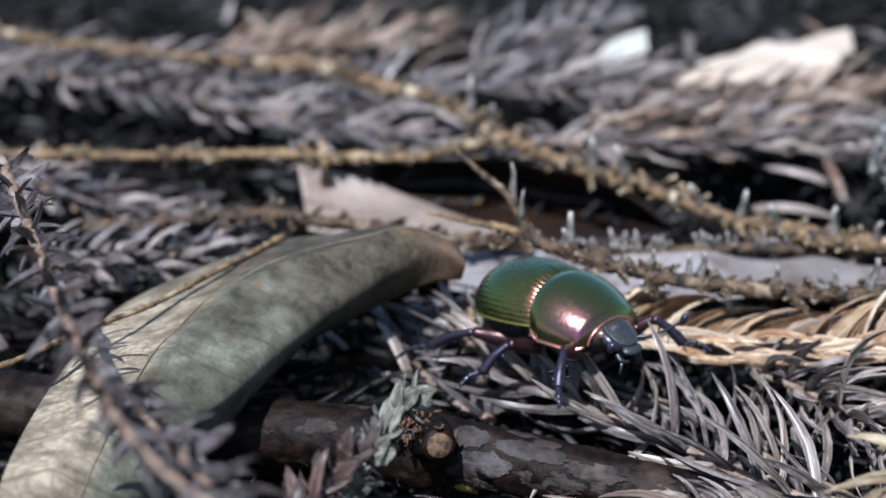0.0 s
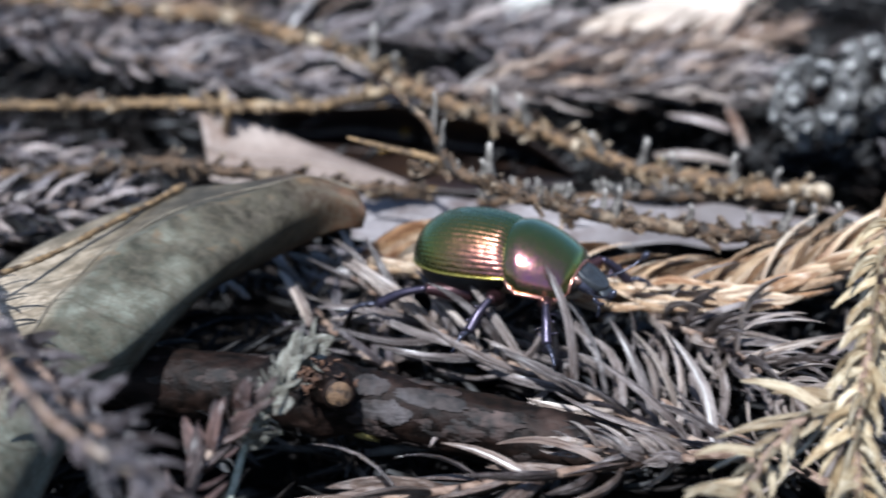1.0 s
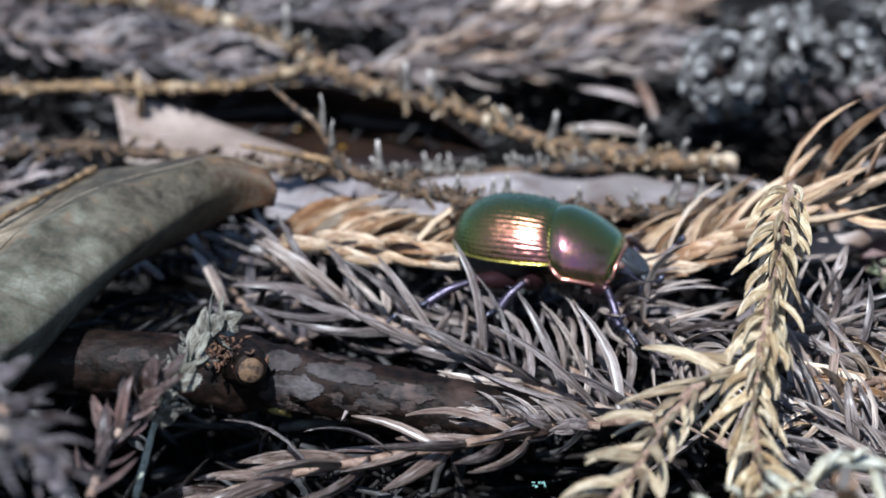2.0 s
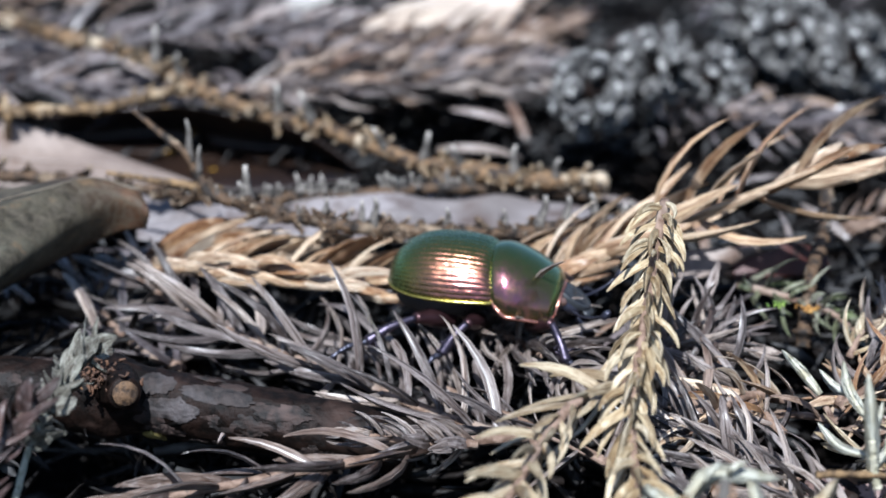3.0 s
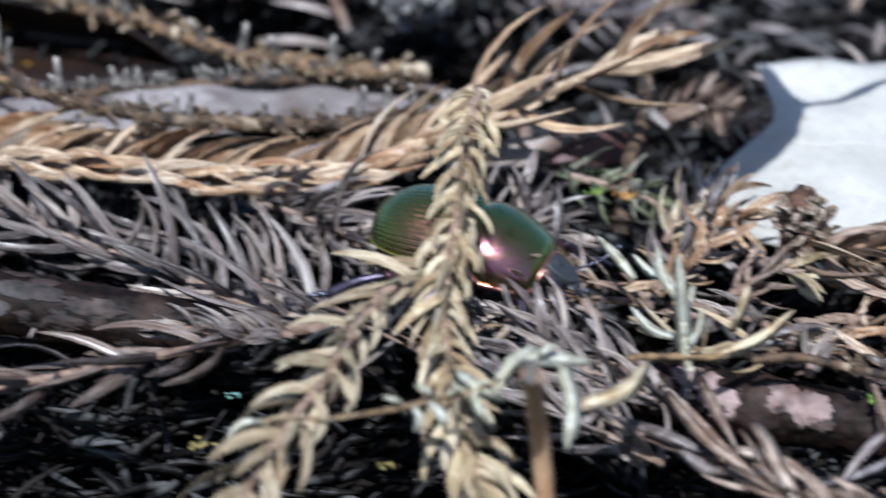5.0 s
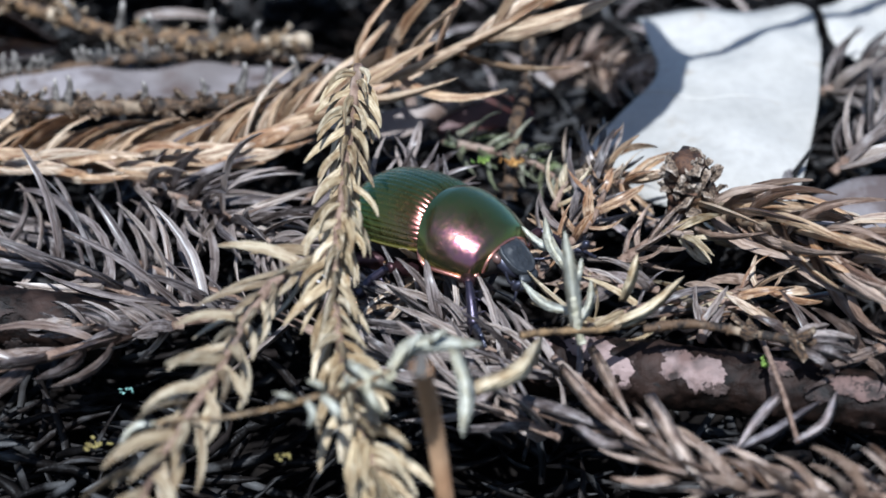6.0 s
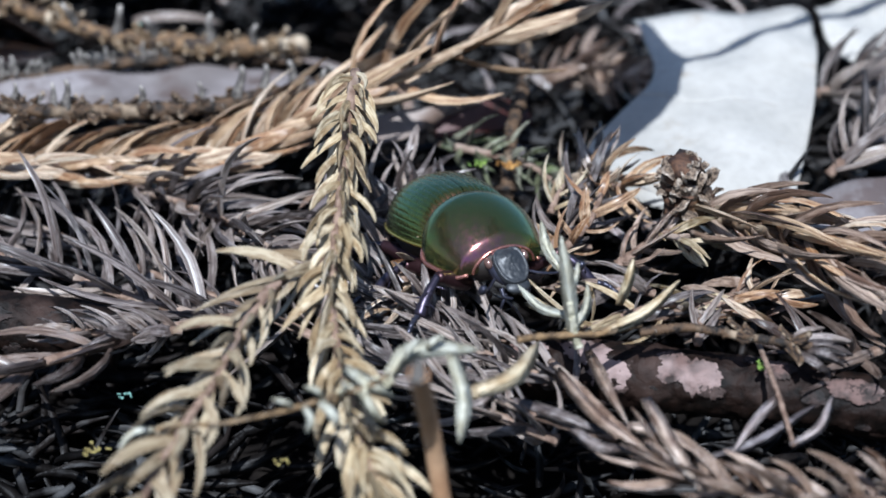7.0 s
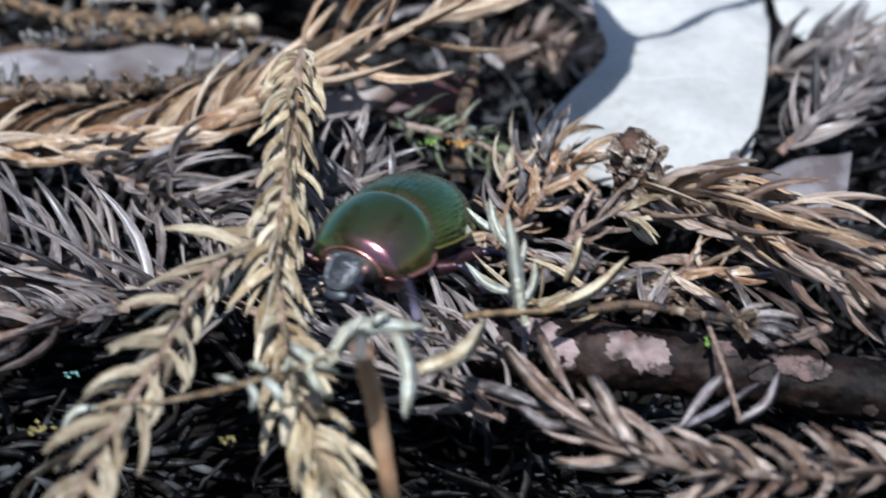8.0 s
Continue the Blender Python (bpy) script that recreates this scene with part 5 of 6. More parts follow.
# ---- cones and the withered bud ----
def scale_mesh(name, mat, seed, prof=((0.0, 0.30, 0.1), (0.45, 0.62, 0.16), (0.75, 0.66, 0.2), (0.92, 0.46, 0.2), (1.0, 0.2, 0.1))):
    """A scale of length 1 along y; each ring: place, half width, thickness; its outer rim jagged."""
    rng = random.Random(seed)
    v, f = [], []
    for i, (y, w, th) in enumerate(prof):
        for x, z in ((-1, 0), (-0.4, 1), (0.4, 1), (1, 0), (0.4, -1), (-0.4, -1)):
            v.append((x * w * (1 + rng.uniform(-0.16, 0.16)), y + (0.12 * rng.uniform(-1, 1) if i > 1 else 0), z * th * (1 + rng.uniform(-0.3, 0.3)) + 0.025 * i * i))
    n = len(prof)
    for i in range(n - 1):
        for k in range(6):
            f.append((i * 6 + k, i * 6 + (k + 1) % 6, (i + 1) * 6 + (k + 1) % 6, (i + 1) * 6 + k))
    f += [tuple(range(6))[::-1], tuple((n - 1) * 6 + k for k in range(6))]
    return mesh_of(name, v, f, mat, False)


SHIELD = ((0.0, 0.2, 0.10), (0.55, 0.40, 0.18), (0.80, 0.85, 0.55), (0.94, 1.0, 0.75), (1.0, 0.9, 0.62), (0.90, 0.45, 0.3))
CONE_SCALES = [scale_mesh("cone_scale", CONE, k, SHIELD) for k in range(4)]
BUD_SCALES = [scale_mesh("bud_scale", BUD, 10 + k) for k in range(4)]


def cone(at, r, stretch, label, seed, n=38, tilt=(0, 0, 0)):
    """A round cone of shield-shaped scales, each hollowed in its middle and toothed at its rim."""
    rng = random.Random(seed)
    e = thing("conifer_cone", at, label, "cone", "fallen cones")
    e.rotation_euler = [radians(a) for a in tilt]
    v, f = tube([(0, 0, -r * 0.5 * stretch), (0, 0, 0), (0, 0, r * 0.5 * stretch)], r * 0.36, r * 0.3, 10, 12, 0.15, rng)
    put("core", mesh_of("core", v, f, WOOD), e)
    for i in range(n):
        z = 1 - 2 * (i + 0.5) / n
        a = i * 2.39996
        d = Vector((math.cos(a) * math.sqrt(1 - z * z), math.sin(a) * math.sqrt(1 - z * z), z)).normalized()
        x = Vector((0, 0, 1)).cross(d).normalized()
        nz = x.cross(d)
        m = Matrix(((x.x, d.x, nz.x, 0), (x.y, d.y, nz.y, 0), (x.z, d.z, nz.z, 0), (0, 0, 0, 1)))
        s = r * rng.uniform(0.70, 0.92)
        w = r * rng.uniform(0.20, 0.30)
        c = Vector((d.x, d.y, d.z * stretch)) * r * 0.12
        put("cone_scale", CONE_SCALES[rng.randrange(4)], e, m=Matrix.Translation(c * MM) @ m @ Matrix.Rotation(rng.gauss(0, 0.16), 4, "X") @ Matrix.Rotation(rng.gauss(0, 0.3), 4, "Y") @ Matrix.Diagonal((w * MM, s * MM, w * rng.uniform(0.6, 1.0) * MM, 1)))
        if rng.random() < 0.6:
            q = Matrix.Translation((c + d * s * 0.9 + nz * w * 0.5) * MM) @ m @ Matrix.Rotation(0.5, 4, "X") @ Matrix.Diagonal((w * 0.35 * MM, r * 0.28 * MM, w * 0.5 * MM, 1))
            put("cone_hook", PEGS[rng.randrange(5)], e, m=q)
    return e


def bud(at, height, r, label, seed, tilt):
    """A ragged conical bud: overlapping torn scales that point up round a core."""
    rng = random.Random(seed)
    e = thing("withered_bud", at, label, "bud")
    e.rotation_euler = [radians(a) for a in tilt]
    put("core", mesh_of("core", *tube([(0, 0, -0.5), (0, 0, height * 0.5), (0.3, 0, height * 0.86)], r * 0.8, r * 0.5, 10, 14, 0.25, rng), WOODCRUMB), e)
    for i in range(40):
        f = (i + rng.uniform(-0.4, 0.4)) / 40
        a = i * 2.39996
        rad = Vector((math.cos(a), math.sin(a), 0))
        d = (Vector((rng.gauss(0, 0.4), rng.gauss(0, 0.4), 0.8)) + rad * rng.uniform(-0.2, 0.7)).normalized()
        x = d.cross(rad).normalized()
        z = x.cross(d)
        c = rad * r * 0.72 * (1 - 0.45 * f) + Vector((0.3 * f, 0, height * (0.74 * f - 0.05)))
        m = Matrix(((x.x, d.x, z.x, 0), (x.y, d.y, z.y, 0), (x.z, d.z, z.z, 0), (0, 0, 0, 1)))
        s = rng.uniform(0.7, 1.7)
        put("bud_scale", BUD_SCALES[rng.randrange(4)], e, m=Matrix.Translation(c * MM) @ m @ Matrix.Rotation(rng.gauss(0, 0.8), 4, "Y") @ Matrix.Diagonal((s * rng.uniform(0.45, 1.0) * MM, s * MM, s * rng.uniform(0.5, 1.1) * MM, 1)))
    return e


def build_cones():
    cone((15.1, 35.4, 3.5), 4.8, 1.0, "weathered grey-black conifer cone with open scales", 1, tilt=(60, 20, 10))
    cone((22.5, 41.9, 4.5), 4.6, 1.0, "weathered grey-black conifer cone lying on its side", 2, tilt=(80, 0, 60))
    cone((29.2, 43.2, 2.5), 3.8, 1.0, "small dark cone pressed into the litter", 5, tilt=(20, 50, 60))
    cone((39.1, 54.8, 4.0), 5.0, 1.0, "old cone with pale scale tips", 4, tilt=(70, 30, -30))
    cone((45.7, 50.0, 3.0), 4.6, 1.0, "dark cone half buried in the litter", 3, tilt=(30, 40, 0))
    cone((35.9, 64.2, 3.0), 4.4, 1.0, "grey cone standing behind other cones", 6, tilt=(10, 20, 40))
    bud((42.8, -26.0, 4.0), 4.8, 2.5, "ragged withered brown bud at a frond's broken end", 7, (8, -14, 0))


build_cones()


# ---- loose needles ----
def build_loose_needles():
    rng = random.Random(77)
    mats = [GREY, GREY, DARK, BROWN, DARK, BROWN]
    words = {GREY: "grey", DARK: "dark grey", BROWN: "brown", STRAW: "straw-coloured", PALE: "pale"}
    for k in range(280):
        mat = mats[rng.randrange(len(mats))]
        x, y = rng.uniform(-85, 78), rng.uniform(-66, 95)
        if (y < -24 and x < 18) or (-47 < x < -4 and 14 < y < 38) or (y < -42 and x > 18):
            continue
        ob = new("loose_needle", needle_mesh(mat, rng.randrange(6)))
        ln = rng.uniform(4, 9.5)
        ob.matrix_basis = pose(x * MM, y * MM, rng.uniform(-3.2, -0.6) * MM, rng.uniform(-6, 24), rng.uniform(-30, 30), rng.uniform(0, 360)) @ Matrix.Diagonal((0.5 * MM, ln * MM, ln * MM, 1))
        tagged(ob, f"single {words[mat]} dry conifer needle lying loose in the litter", "needle", "loose needles")


build_loose_needles()


def build_scraps():
    """Small bright bits of lichen and moss in the dark hollows."""
    for at, mat, count, words in (((-2.4, -38.2, -3.0), LICHEN_TEAL, 7, "small blue-green lichen scrap in a dark hollow"), ((-4.2, -46.5, -2.0), LICHEN_YELLOW, 11, "tuft of yellow lichen in a dark hollow"),
                                  ((8.3, -51.2, -1.0), LICHEN_YELLOW, 7, "bit of yellow-orange lichen among needles"), ((43.1, -47.2, 1.5), LICHEN_GREEN, 8, "scrap of bright green moss on a branch"),
                                  ((30.6, -13.0, 1.5), ORANGE, 26, "orange crust on a brown stem"), ((28.0, -13.2, 2.0), LICHEN_GREEN, 14, "tuft of green moss on a twig"), ((-0.4, 20.4, 2.0), LICHEN_TEAL, 8, "small grey-green lichen scrap on litter")):
        e = thing("lichen_scrap", at, words, "lichen", "lichen scraps")
        crumbs(e, (0, 0, 0), (0.4, 0.3, 0.15), 0.34, count, mat, "crust", count)


ORANGE = bark_material("orange_crust", (0.20, 0.09, 0.02), (0.44, 0.24, 0.06), (0.50, 0.32, 0.12), scale=1400.0)
LICHEN_TEAL = bark_material("blue_green_lichen", (0.07, 0.14, 0.12), (0.15, 0.29, 0.25), (0.20, 0.34, 0.29), scale=1400.0)
LICHEN_GREEN = bark_material("green_moss", (0.07, 0.12, 0.02), (0.20, 0.30, 0.05), (0.30, 0.40, 0.10), scale=1400.0)
build_scraps()



# ---- the beetle ----
def shell_material(name, film, rough, ripple, spread, haze, body=(0.007, 0.010, 0.004)):
    """Iridescent wing case: dark horn under a thin clear layer, film nanometres thick; fine pits and scratches."""
    m, t, b = material(name, rough, 0.0, 0.5)
    b.inputs["Base Color"].default_value = (*body, 1)
    b.inputs["IOR"].default_value = 2.4
    b.inputs["Thin Film IOR"].default_value = 1.75
    wide = noise_of(t, 190.0 if spread < 5 else 1500.0, 3.0)
    span = node(t, "MapRange", **{"From Min": 0.3, "From Max": 0.7, "To Min": film - spread, "To Max": film + spread})
    t.links.new(wide, span.inputs["Value"])
    t.links.new(span.outputs[0], b.inputs["Thin Film Thickness"])
    fine = noise_of(t, 2600.0, 4.0)
    t.links.new(ramp(t, fine, [(0.3, (rough - 0.04,) * 3), (0.7, (rough + 0.08,) * 3)]), b.inputs["Roughness"])
    bump(t, b, fine, ripple, 0.00006)
    b.inputs["Coat Weight"].default_value, b.inputs["Coat Roughness"].default_value = 0.12, haze
    return m


ELYTRA = shell_material("green_bronze_shell", 353.0, 0.23, 0.25, 4.0, 0.14)
PRONOTUM = shell_material("violet_green_shell", 356.0, 0.17, 0.2, 7.0, 0.30)
PRONOTUM.node_tree.nodes["Principled BSDF"].inputs["Coat Weight"].default_value = 0.4


def plain_metal(name, colour, rough, metal=0.9):
    m, t, b = material(name, rough, metal, 0.5)
    f = noise_of(t, 1800.0, 4.0)
    t.links.new(mix(t, f, [c * 0.6 for c in colour], [min(1, c * 1.4) for c in colour]), b.inputs["Base Color"])
    bump(t, b, f, 0.3, 0.0001)
    return m


RIM_GREEN = plain_metal("yellow_green_rim", (0.40, 0.33, 0.08), 0.25)
RIM_COPPER = plain_metal("copper_rim", (0.50, 0.22, 0.17), 0.25)
CHITIN = plain_metal("blue_black_chitin", (0.035, 0.035, 0.05), 0.3, 0.6)
HEADMETAL = plain_metal("grey_head_shield", (0.022, 0.024, 0.027), 0.45, 0.2)
BELLY = plain_metal("dark_brown_belly", (0.012, 0.008, 0.006), 0.7, 0.0)
EYE_M = plain_metal("coppery_eye", (0.20, 0.12, 0.10), 0.2, 0.6)
LEGMETAL = plain_metal("violet_black_leg", (0.048, 0.040, 0.058), 0.34, 0.8)
FEMUR_M = plain_metal("red_violet_femur", (0.04, 0.018, 0.02), 0.34, 0.7)


def sheet(fn, nu, nv):
    """A surface fn(u, v) in millimetres over the unit square."""
    verts = [Vector(fn(i / (nu - 1), j / (nv - 1))) * MM for i in range(nu) for j in range(nv)]
    faces = [(i * nv + j, (i + 1) * nv + j, (i + 1) * nv + j + 1, i * nv + j + 1) for i in range(nu - 1) for j in range(nv - 1)]
    return verts, faces


def blob(c, r, n=(20, 12), squash=None):
    verts, faces = [], []
    for i in range(n[0]):
        for j in range(n[1] + 1):
            a, b = 2 * math.pi * i / n[0], math.pi * j / n[1]
            d = Vector((math.cos(b), math.cos(a) * math.sin(b), math.sin(a) * math.sin(b)))
            if squash:
                d = squash(d)
            verts.append((Vector(c) + Vector((d.x * r[0], d.y * r[1], d.z * r[2]))) * MM)
    m = n[1] + 1
    for i in range(n[0]):
        for j in range(n[1]):
            k = (i + 1) % n[0]
            faces.append((i * m + j, i * m + j + 1, k * m + j + 1, k * m + j))
    return verts, faces


E_FRONT, E_LEN, E_Z = 2.2, 8.9, 3.7


def elytron_point(side, u, v, grow=0.0, striae=True):
    """u: 0 at the seam, 1 at the margin; v: 0 at the front, 1 at the rear."""
    peak = 0.42
    q = math.sqrt(max(0.0, 1 - ((v - peak) / (1 - peak)) ** 2.5)) if v > peak else 1 - 0.14 * ((peak - v) / peak) ** 2
    hq = math.sqrt(max(0.0, 1 - ((v - 0.40) / 0.60) ** 2.5)) if v > 0.40 else 1 - 0.13 * ((0.40 - v) / 0.40) ** 2
    dip = max(0.0, (0.13 - v) / 0.13) ** 2
    w, h = 4.35 * q * (1 - 0.07 * dip), 3.9 * hq * (1 - 0.16 * dip)
    a = radians(86) * u
    d = grow
    if striae:
        k = u * 13.2
        d -= 0.03 * math.exp(-((k - round(k)) / 0.16) ** 2) * min(1, 5 * q) * (1 if k > 0.35 else 0.5)
        d += 0.02 * noise.noise(Vector((v * 16, k * 1.3, side * 5)))
    y, z = math.sin(a), math.cos(a)
    y, z = math.copysign(abs(y) ** 0.94, y), z
    x = E_FRONT - E_LEN * v + (0.7 * (1 - v) * u * u)
    n = Vector((0.25 if v < 0.2 else -0.2, y * 0.9, z)).normalized()
    return (x + n.x * d * 0.2, side * (0.03 + (w + d) * y), E_Z + (h + d) * z)


SPINE = mesh_of("spine", *tube([(0, 0, 0), (0, 0.5, 0.05), (0, 1.05, 0)], 0.13, 0.03, 5, 4), LEGMETAL)


def build_beetle():
    b = thing("dung_beetle", (0, 0, 0), "metallic green and coppery dung beetle walking over conifer litter", "beetle")
    put("abdomen", mesh_of("abdomen", *blob((-2.2, 0, 3.2), (4.1, 3.8, 2.2)), BELLY), b, "dark brown underside")
    put("thorax", mesh_of("thorax", *blob((4.2, 0, 3.2), (3.6, 3.6, 1.9)), BELLY), b)
    for side in (-1, 1):
        v, f = sheet(lambda u, w: elytron_point(side, u, w), 150, 50)
        el = put("elytron", mesh_of("elytron", v, f if side > 0 else [g[::-1] for g in f], ELYTRA), b, "ribbed green wing case with bronze flank")
        edge = [elytron_point(side, 1.0, w, 0.06, False) for w in np.linspace(0.0, 0.99, 16)]
        put("margin", mesh_of("margin", *tube(edge, 0.13, 0.08, 8, 60), RIM_GREEN), el, "bright yellow-green rim")

    def pron(u, v, grow=0.0):
        """u: round the back from rim to rim; v: 0 at the rear, 1 at the front."""
        lo = 82 + 15 * min(1.0, v / 0.22, (1 - v) / 0.16) ** 0.7
        a = radians(-lo + 2 * lo * u)
        q = (1 - 0.30 * v ** 2.1) * (1 - 0.07 * max(0, 0.25 - v) / 0.25)
        hq = (1 - 0.40 * v ** 1.9) * (1 - 0.06 * max(0, 0.2 - v) / 0.2)
        bulge = 1 - 0.32 * max(0.0, (v - 0.9) / 0.1) ** 2 - 0.10 * max(0.0, (0.06 - v) / 0.06) ** 2
        w, h = 4.45 * q * bulge + grow, 3.7 * hq * bulge + grow
        x = 2.35 + 4.85 * v - 0.75 * math.cos(a) * (1 - v) + (0.75 * math.cos(a) - 0.35) * v * 0.6
        pit = 0.015 * noise.noise(Vector((u * 60, v * 30, 0)))
        return (x, (w + pit) * math.sin(a), 3.6 - 1.1 * v * v + (h + pit) * math.cos(a))

    p = put("pronotum", mesh_of("pronotum", *sheet(lambda u, w: pron(u, w), 80, 44), PRONOTUM), b, "smooth domed violet-green shield with copper rim")
    for u in (0.0, 1.0):
        rim = [pron(u, w, 0.06) for w in np.linspace(0, 0.97, 10)]
        put("rim", mesh_of("rim", *tube(rim, 0.18, 0.16, 8, 30), RIM_COPPER), p, "copper rim")
    for w0, r in ((0.0, 0.13), (0.985, 0.12)):
        put("rim", mesh_of("rim", *tube([pron(u, w0, 0.02) for u in np.linspace(0, 1, 18)], r, r, 8, 60), RIM_COPPER), p, "copper rim")

    v, f = blob((-0.4, 0, -0.15), (1.7, 1.5, 0.75), (24, 16))
    h = put("head", mesh_of("head", v, f, CHITIN), b, "blunt grey metallic head", pose(8.0 * MM, 0, 3.2 * MM, 0, 34, 0))

    def plate(u, w):
        """The rough head plate with its raised rim; u: round it, w: from its middle outwards."""
        a = 2 * math.pi * u
        x, y = math.cos(a), math.sin(a)
        rx = 1.55 if x > 0 else 1.4
        k = w if w <= 1 else 1.0
        p = Vector((rx * math.copysign(abs(x) ** 0.85, x) * k, 1.2 * (1 - 0.10 * x) * math.copysign(abs(y) ** 0.8, y) * k, 0))
        rough = 0.06 * noise.noise(Vector((p.x * 4, p.y * 4, 1))) + 0.03 * noise.noise(Vector((p.x * 11, p.y * 11, 4)))
        z = 0.72 - 0.16 * w * w + rough + 0.12 * math.exp(-((w - 0.95) / 0.06) ** 2) + 0.22 * math.exp(-((p.x + 0.5) / 0.4) ** 2 - (p.y / 0.6) ** 2)
        return (p.x - 0.1, p.y, z if w <= 1 else z - 0.35)

    rows = [plate(i / 48, j / 16) for i in range(49) for j in range(18)]
    v = [Vector(q) * MM for q in rows]
    f = [(i * 18 + j, i * 18 + j + 1, (i + 1) * 18 + j + 1, (i + 1) * 18 + j) for i in range(48) for j in range(17)]
    put("clypeus", mesh_of("clypeus", v, f, HEADMETAL), h, "rough grey head plate with a raised rim")
    put("labrum", mesh_of("labrum", *blob((1.5, 0, 0.15), (0.55, 0.95, 0.3)), HEADMETAL), h)
    for side in (-1, 1):
        put("eye", mesh_of("eye", *blob((-0.75, side * 1.4, 0.12), (0.45, 0.3, 0.36)), EYE_M), h, "small pale shining eye")
        put("mandible", mesh_of("mandible", *tube([(1.1, side * 0.95, -0.5), (1.7, side * 0.95, -0.6), (2.0, side * 0.4, -0.6)], 0.22, 0.1, 8, 12), CHITIN), h)
        put("palp", mesh_of("palp", *tube([(1.5, side * 0.7, -0.6), (2.0, side * 1.1, -1.0), (2.2, side * 1.2, -1.5)], 0.12, 0.1, 6, 8), CHITIN), h)
        pts = [(0.4, side * 1.3, -0.1), (1.2, side * 2.2, 0.5), (1.8, side * 3.0, 1.4), (2.1, side * 3.6, 2.2)]
        an = put("antenna", mesh_of("antenna", *tube(pts, 0.11, 0.09, 6, 18, 0.15), CHITIN), h)
        put("club", mesh_of("club", *blob((2.2, side * 3.85, 2.55), (0.3, 0.34, 0.5)), CHITIN), an, "dull clubbed tip")
    legs = []
    for side in (-1, 1):
        for hip, knee, ankle, foot, thick in (((5.2, 2.2, 1.7), (6.8, 4.8, 2.8), (8.0, 6.6, 0.5), (9.6, 8.0, -0.3), 0.7),
                                              ((1.0, 2.4, 1.6), (1.0, 5.2, 2.6), (-0.4, 7.0, 0.6), (-1.4, 8.8, -0.4), 0.7),
                                              ((-1.2, 2.4, 1.6), (-3.8, 4.8, 2.4), (-7.4, 6.4, 0.9), (-10.4, 7.6, -0.4), 0.8)):
            rel = [Vector((q[0] - hip[0], side * (q[1] - hip[1]), q[2] - hip[2])) for q in (hip, knee, ankle, foot)]
            v, f = tube([tuple(rel[0]), tuple(rel[0].lerp(rel[1], 0.5)), tuple(rel[1])], thick, thick * 0.55, 10, 16, 0.03, None, [(0.45, 0.25, 0.3)])
            lg = put("leg", mesh_of("leg", v, f, FEMUR_M), b, "spiny violet-black leg", pose(hip[0] * MM, side * hip[1] * MM, hip[2] * MM))
            v, f = tube([tuple(rel[1]), tuple(rel[1].lerp(rel[2], 0.5) + Vector((0, 0, 0.25))), tuple(rel[2])], 0.28, 0.46, 8, 16, 0.06)
            rng = random.Random(int(hip[0] * 10) + side)
            d = (rel[2] - rel[1]).normalized()
            for k in range(11):
                c = rel[1].lerp(rel[2], 0.25 + 0.75 * k / 10)
                s = (Vector((rng.gauss(0, 1), rng.gauss(0, 1), rng.gauss(0, 0.7))).normalized() + d * 0.8).normalized()
                q = s.to_track_quat("Y", "Z").to_matrix().to_4x4()
                put("spine", SPINE, lg, m=Matrix.Translation(c * MM) @ q)
            put("tibia", mesh_of("tibia", v, f, LEGMETAL), lg)
            mid = rel[2].lerp(rel[3], 0.5) + Vector((0, 0, 0.35))
            put("tarsus", mesh_of("tarsus", *tube([tuple(rel[2]), tuple(mid), tuple(rel[3])], 0.2, 0.12, 6, 22, 0.0, None, [(k / 5, 0.5, 0.05) for k in range(6)]), CHITIN), lg)
            legs.append((lg, pose(hip[0] * MM, side * hip[1] * MM, hip[2] * MM), side))
    return b, legs, h


beetle, beetle_legs, beetle_head = build_beetle()
beetle.scale = (1.05, 1.05, 1.05)


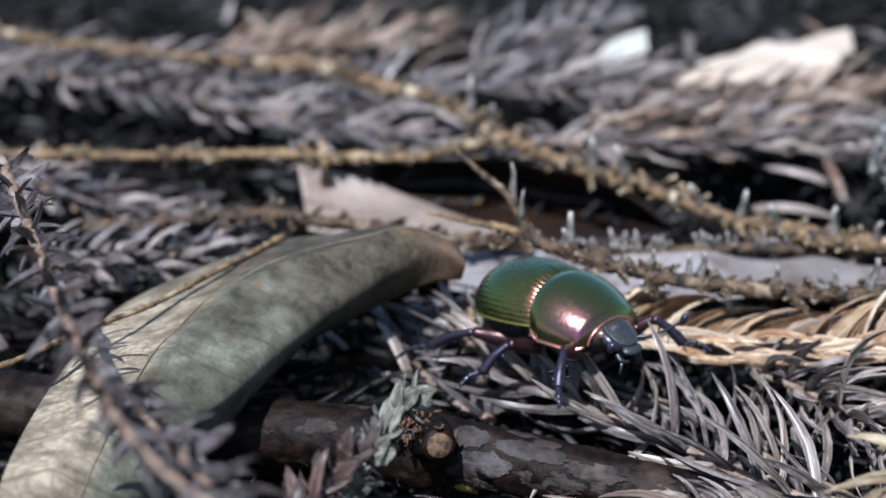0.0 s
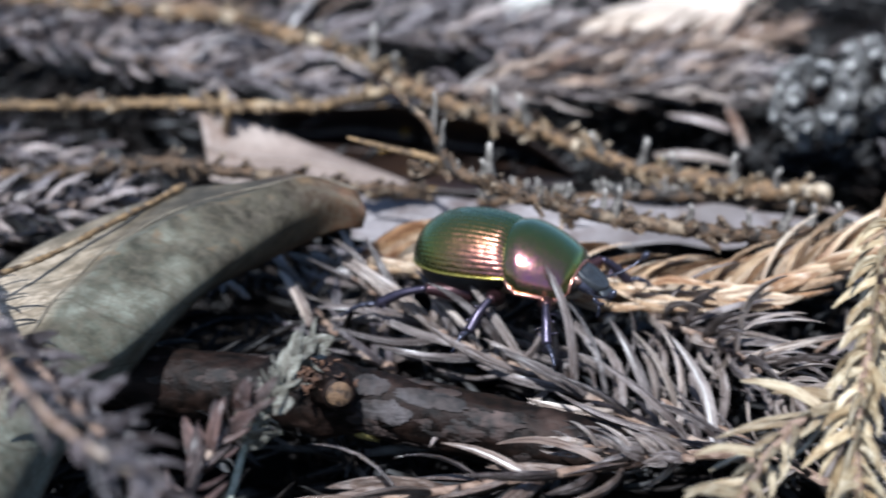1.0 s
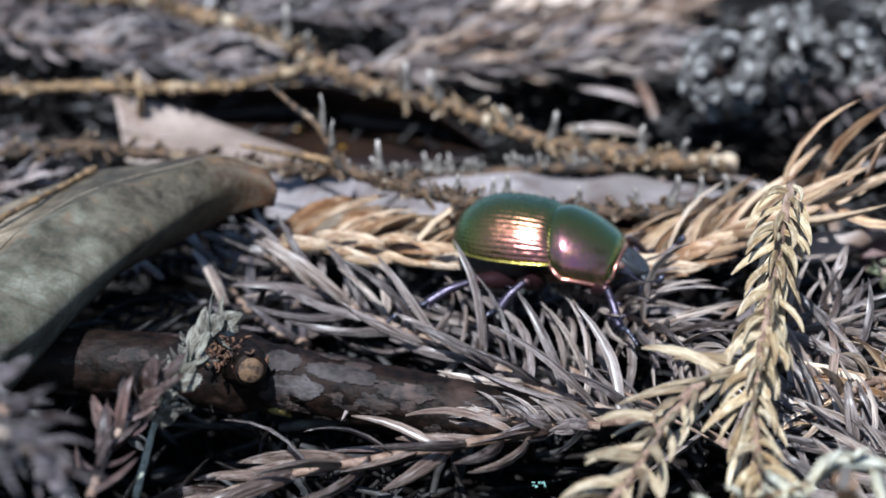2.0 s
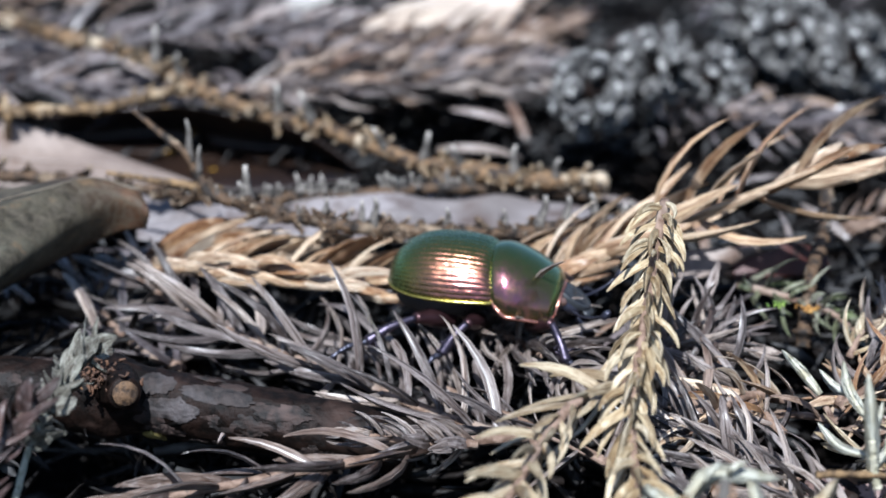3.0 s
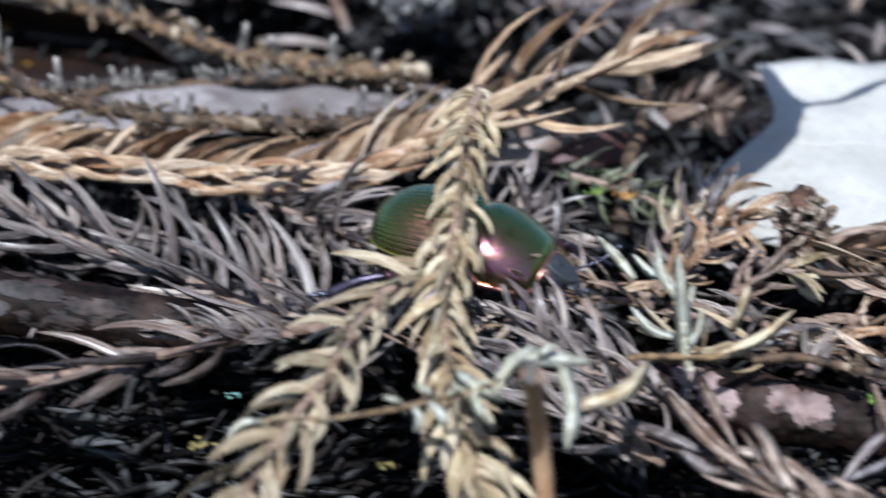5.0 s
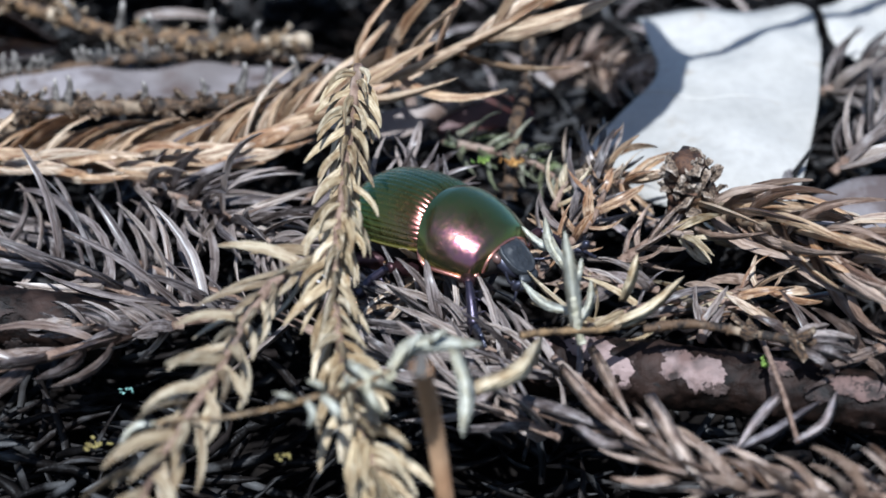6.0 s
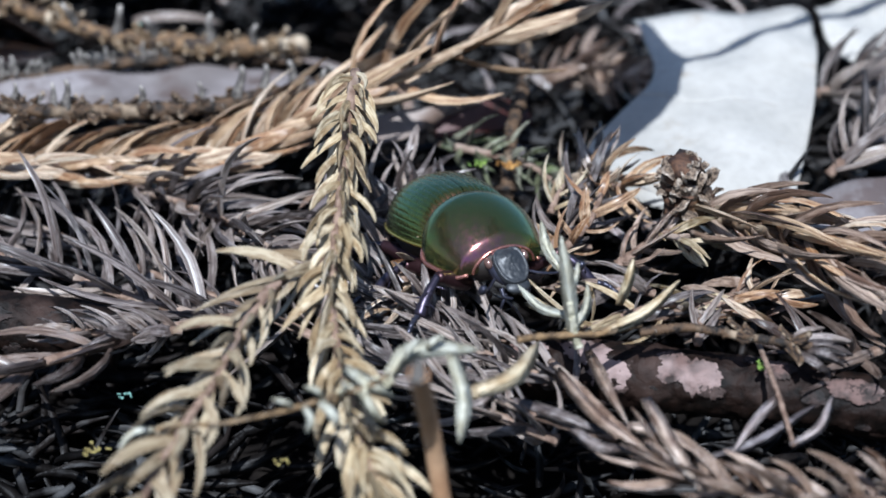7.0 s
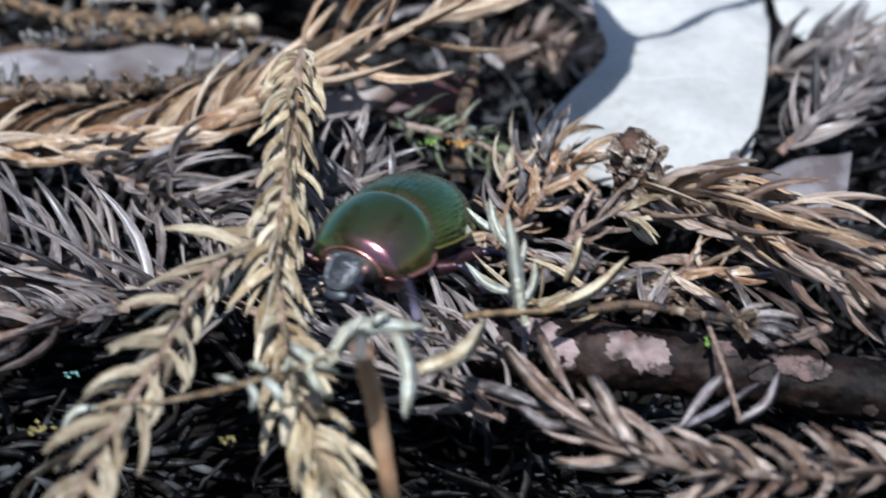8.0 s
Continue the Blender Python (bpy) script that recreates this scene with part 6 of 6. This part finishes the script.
def motions():
    # the beetle's way: seconds, millimetres, heading, nose pitch (down positive) and lean in degrees
    way = [
        (0.0, -17.5, -13.8, 2.3, -42, -9, 0),
        (0.5, -17.1, -12.7, 2.3, -26, -4, 0),
        (1.0, -13.9, -12.7, 2.0, -18, -3, 0),
        (2.4, -0.3, -12.0, 0.9, -14, 0, 0),
        (3.0, 2.1, -15.5, 1.0, -12, 0, 0),
        (3.5, 7.0, -20.6, 1.2, -8, 0, 0),
        (4.0, 9.7, -21.2, 0.5, -4, 0, 0),
        (4.5, 13.7, -25.4, 0.3, -9, 0, 0),
        (5.0, 15.2, -26.8, 0.1, -26, 0, 0),
        (5.2, 15.8, -26.7, 0.2, -30, -2, 0),
        (6.3, 23.3, -30.0, 0.6, -55, -7, 0),
        (6.5, 23.6, -29.9, 0.6, -59, -8, 0),
        (7.0, 24.1, -30.1, 0.6, -71, -12, 0),
        (7.5, 25.2, -31.2, 0.6, -95, -18, 0),
        (8.0, 22.3, -33.6, 0.6, -126, -12, 0),
    ]
    walk(beetle, [(t, pose(x * MM, y * MM, z * MM, lean, nose, head)) for t, x, y, z, head, nose, lean in way])
    # legs swing in two tripods, quicker while it walks
    for k, (lg, home, side) in enumerate(beetle_legs):
        rows = []
        for i in range(33):
            t = i * 0.25
            a = 2 * math.pi * 1.7 * t + (math.pi if k % 2 else 0)
            rows.append((t, home @ pose(0, 0, 0, 5 * side * max(0.0, math.cos(a)), 0, -side * 13 * math.sin(a))))
        walk(lg, rows)
    # the head is tucked as it stops
    walk(beetle_head, [(t, pose(x * MM, 0, z * MM, 0, tuck, 0)) for t, x, z, tuck in ((0, 7.9, 2.9, 34), (5.0, 7.9, 3.0, 34), (6.3, 7.9, 2.9, 44), (7.0, 7.9, 2.8, 46), (7.5, 7.8, 2.5, 52), (8, 7.8, 2.5, 52))])
    # the twig on its back: lifted, then let down
    at = moving_twig.location.copy()
    walk(moving_twig, [(t, Matrix.Translation(at + Vector((push * MM, 0, 0))) @ Euler((radians(a), radians(b), radians(c))).to_matrix().to_4x4())
                       for t, push, a, b, c in [(0, 0.5, 0, 1.9, 2.5), (0.5, 0.6, 0, 1.8, 0), (1.0, 1.9, 0, 3.6, 0), (1.2, 2.3, 0, 3.5, 0), (2.3, 0.1, 0, -0.2, 0), (8, 0.1, 0, -0.2, 0)]])


motions()
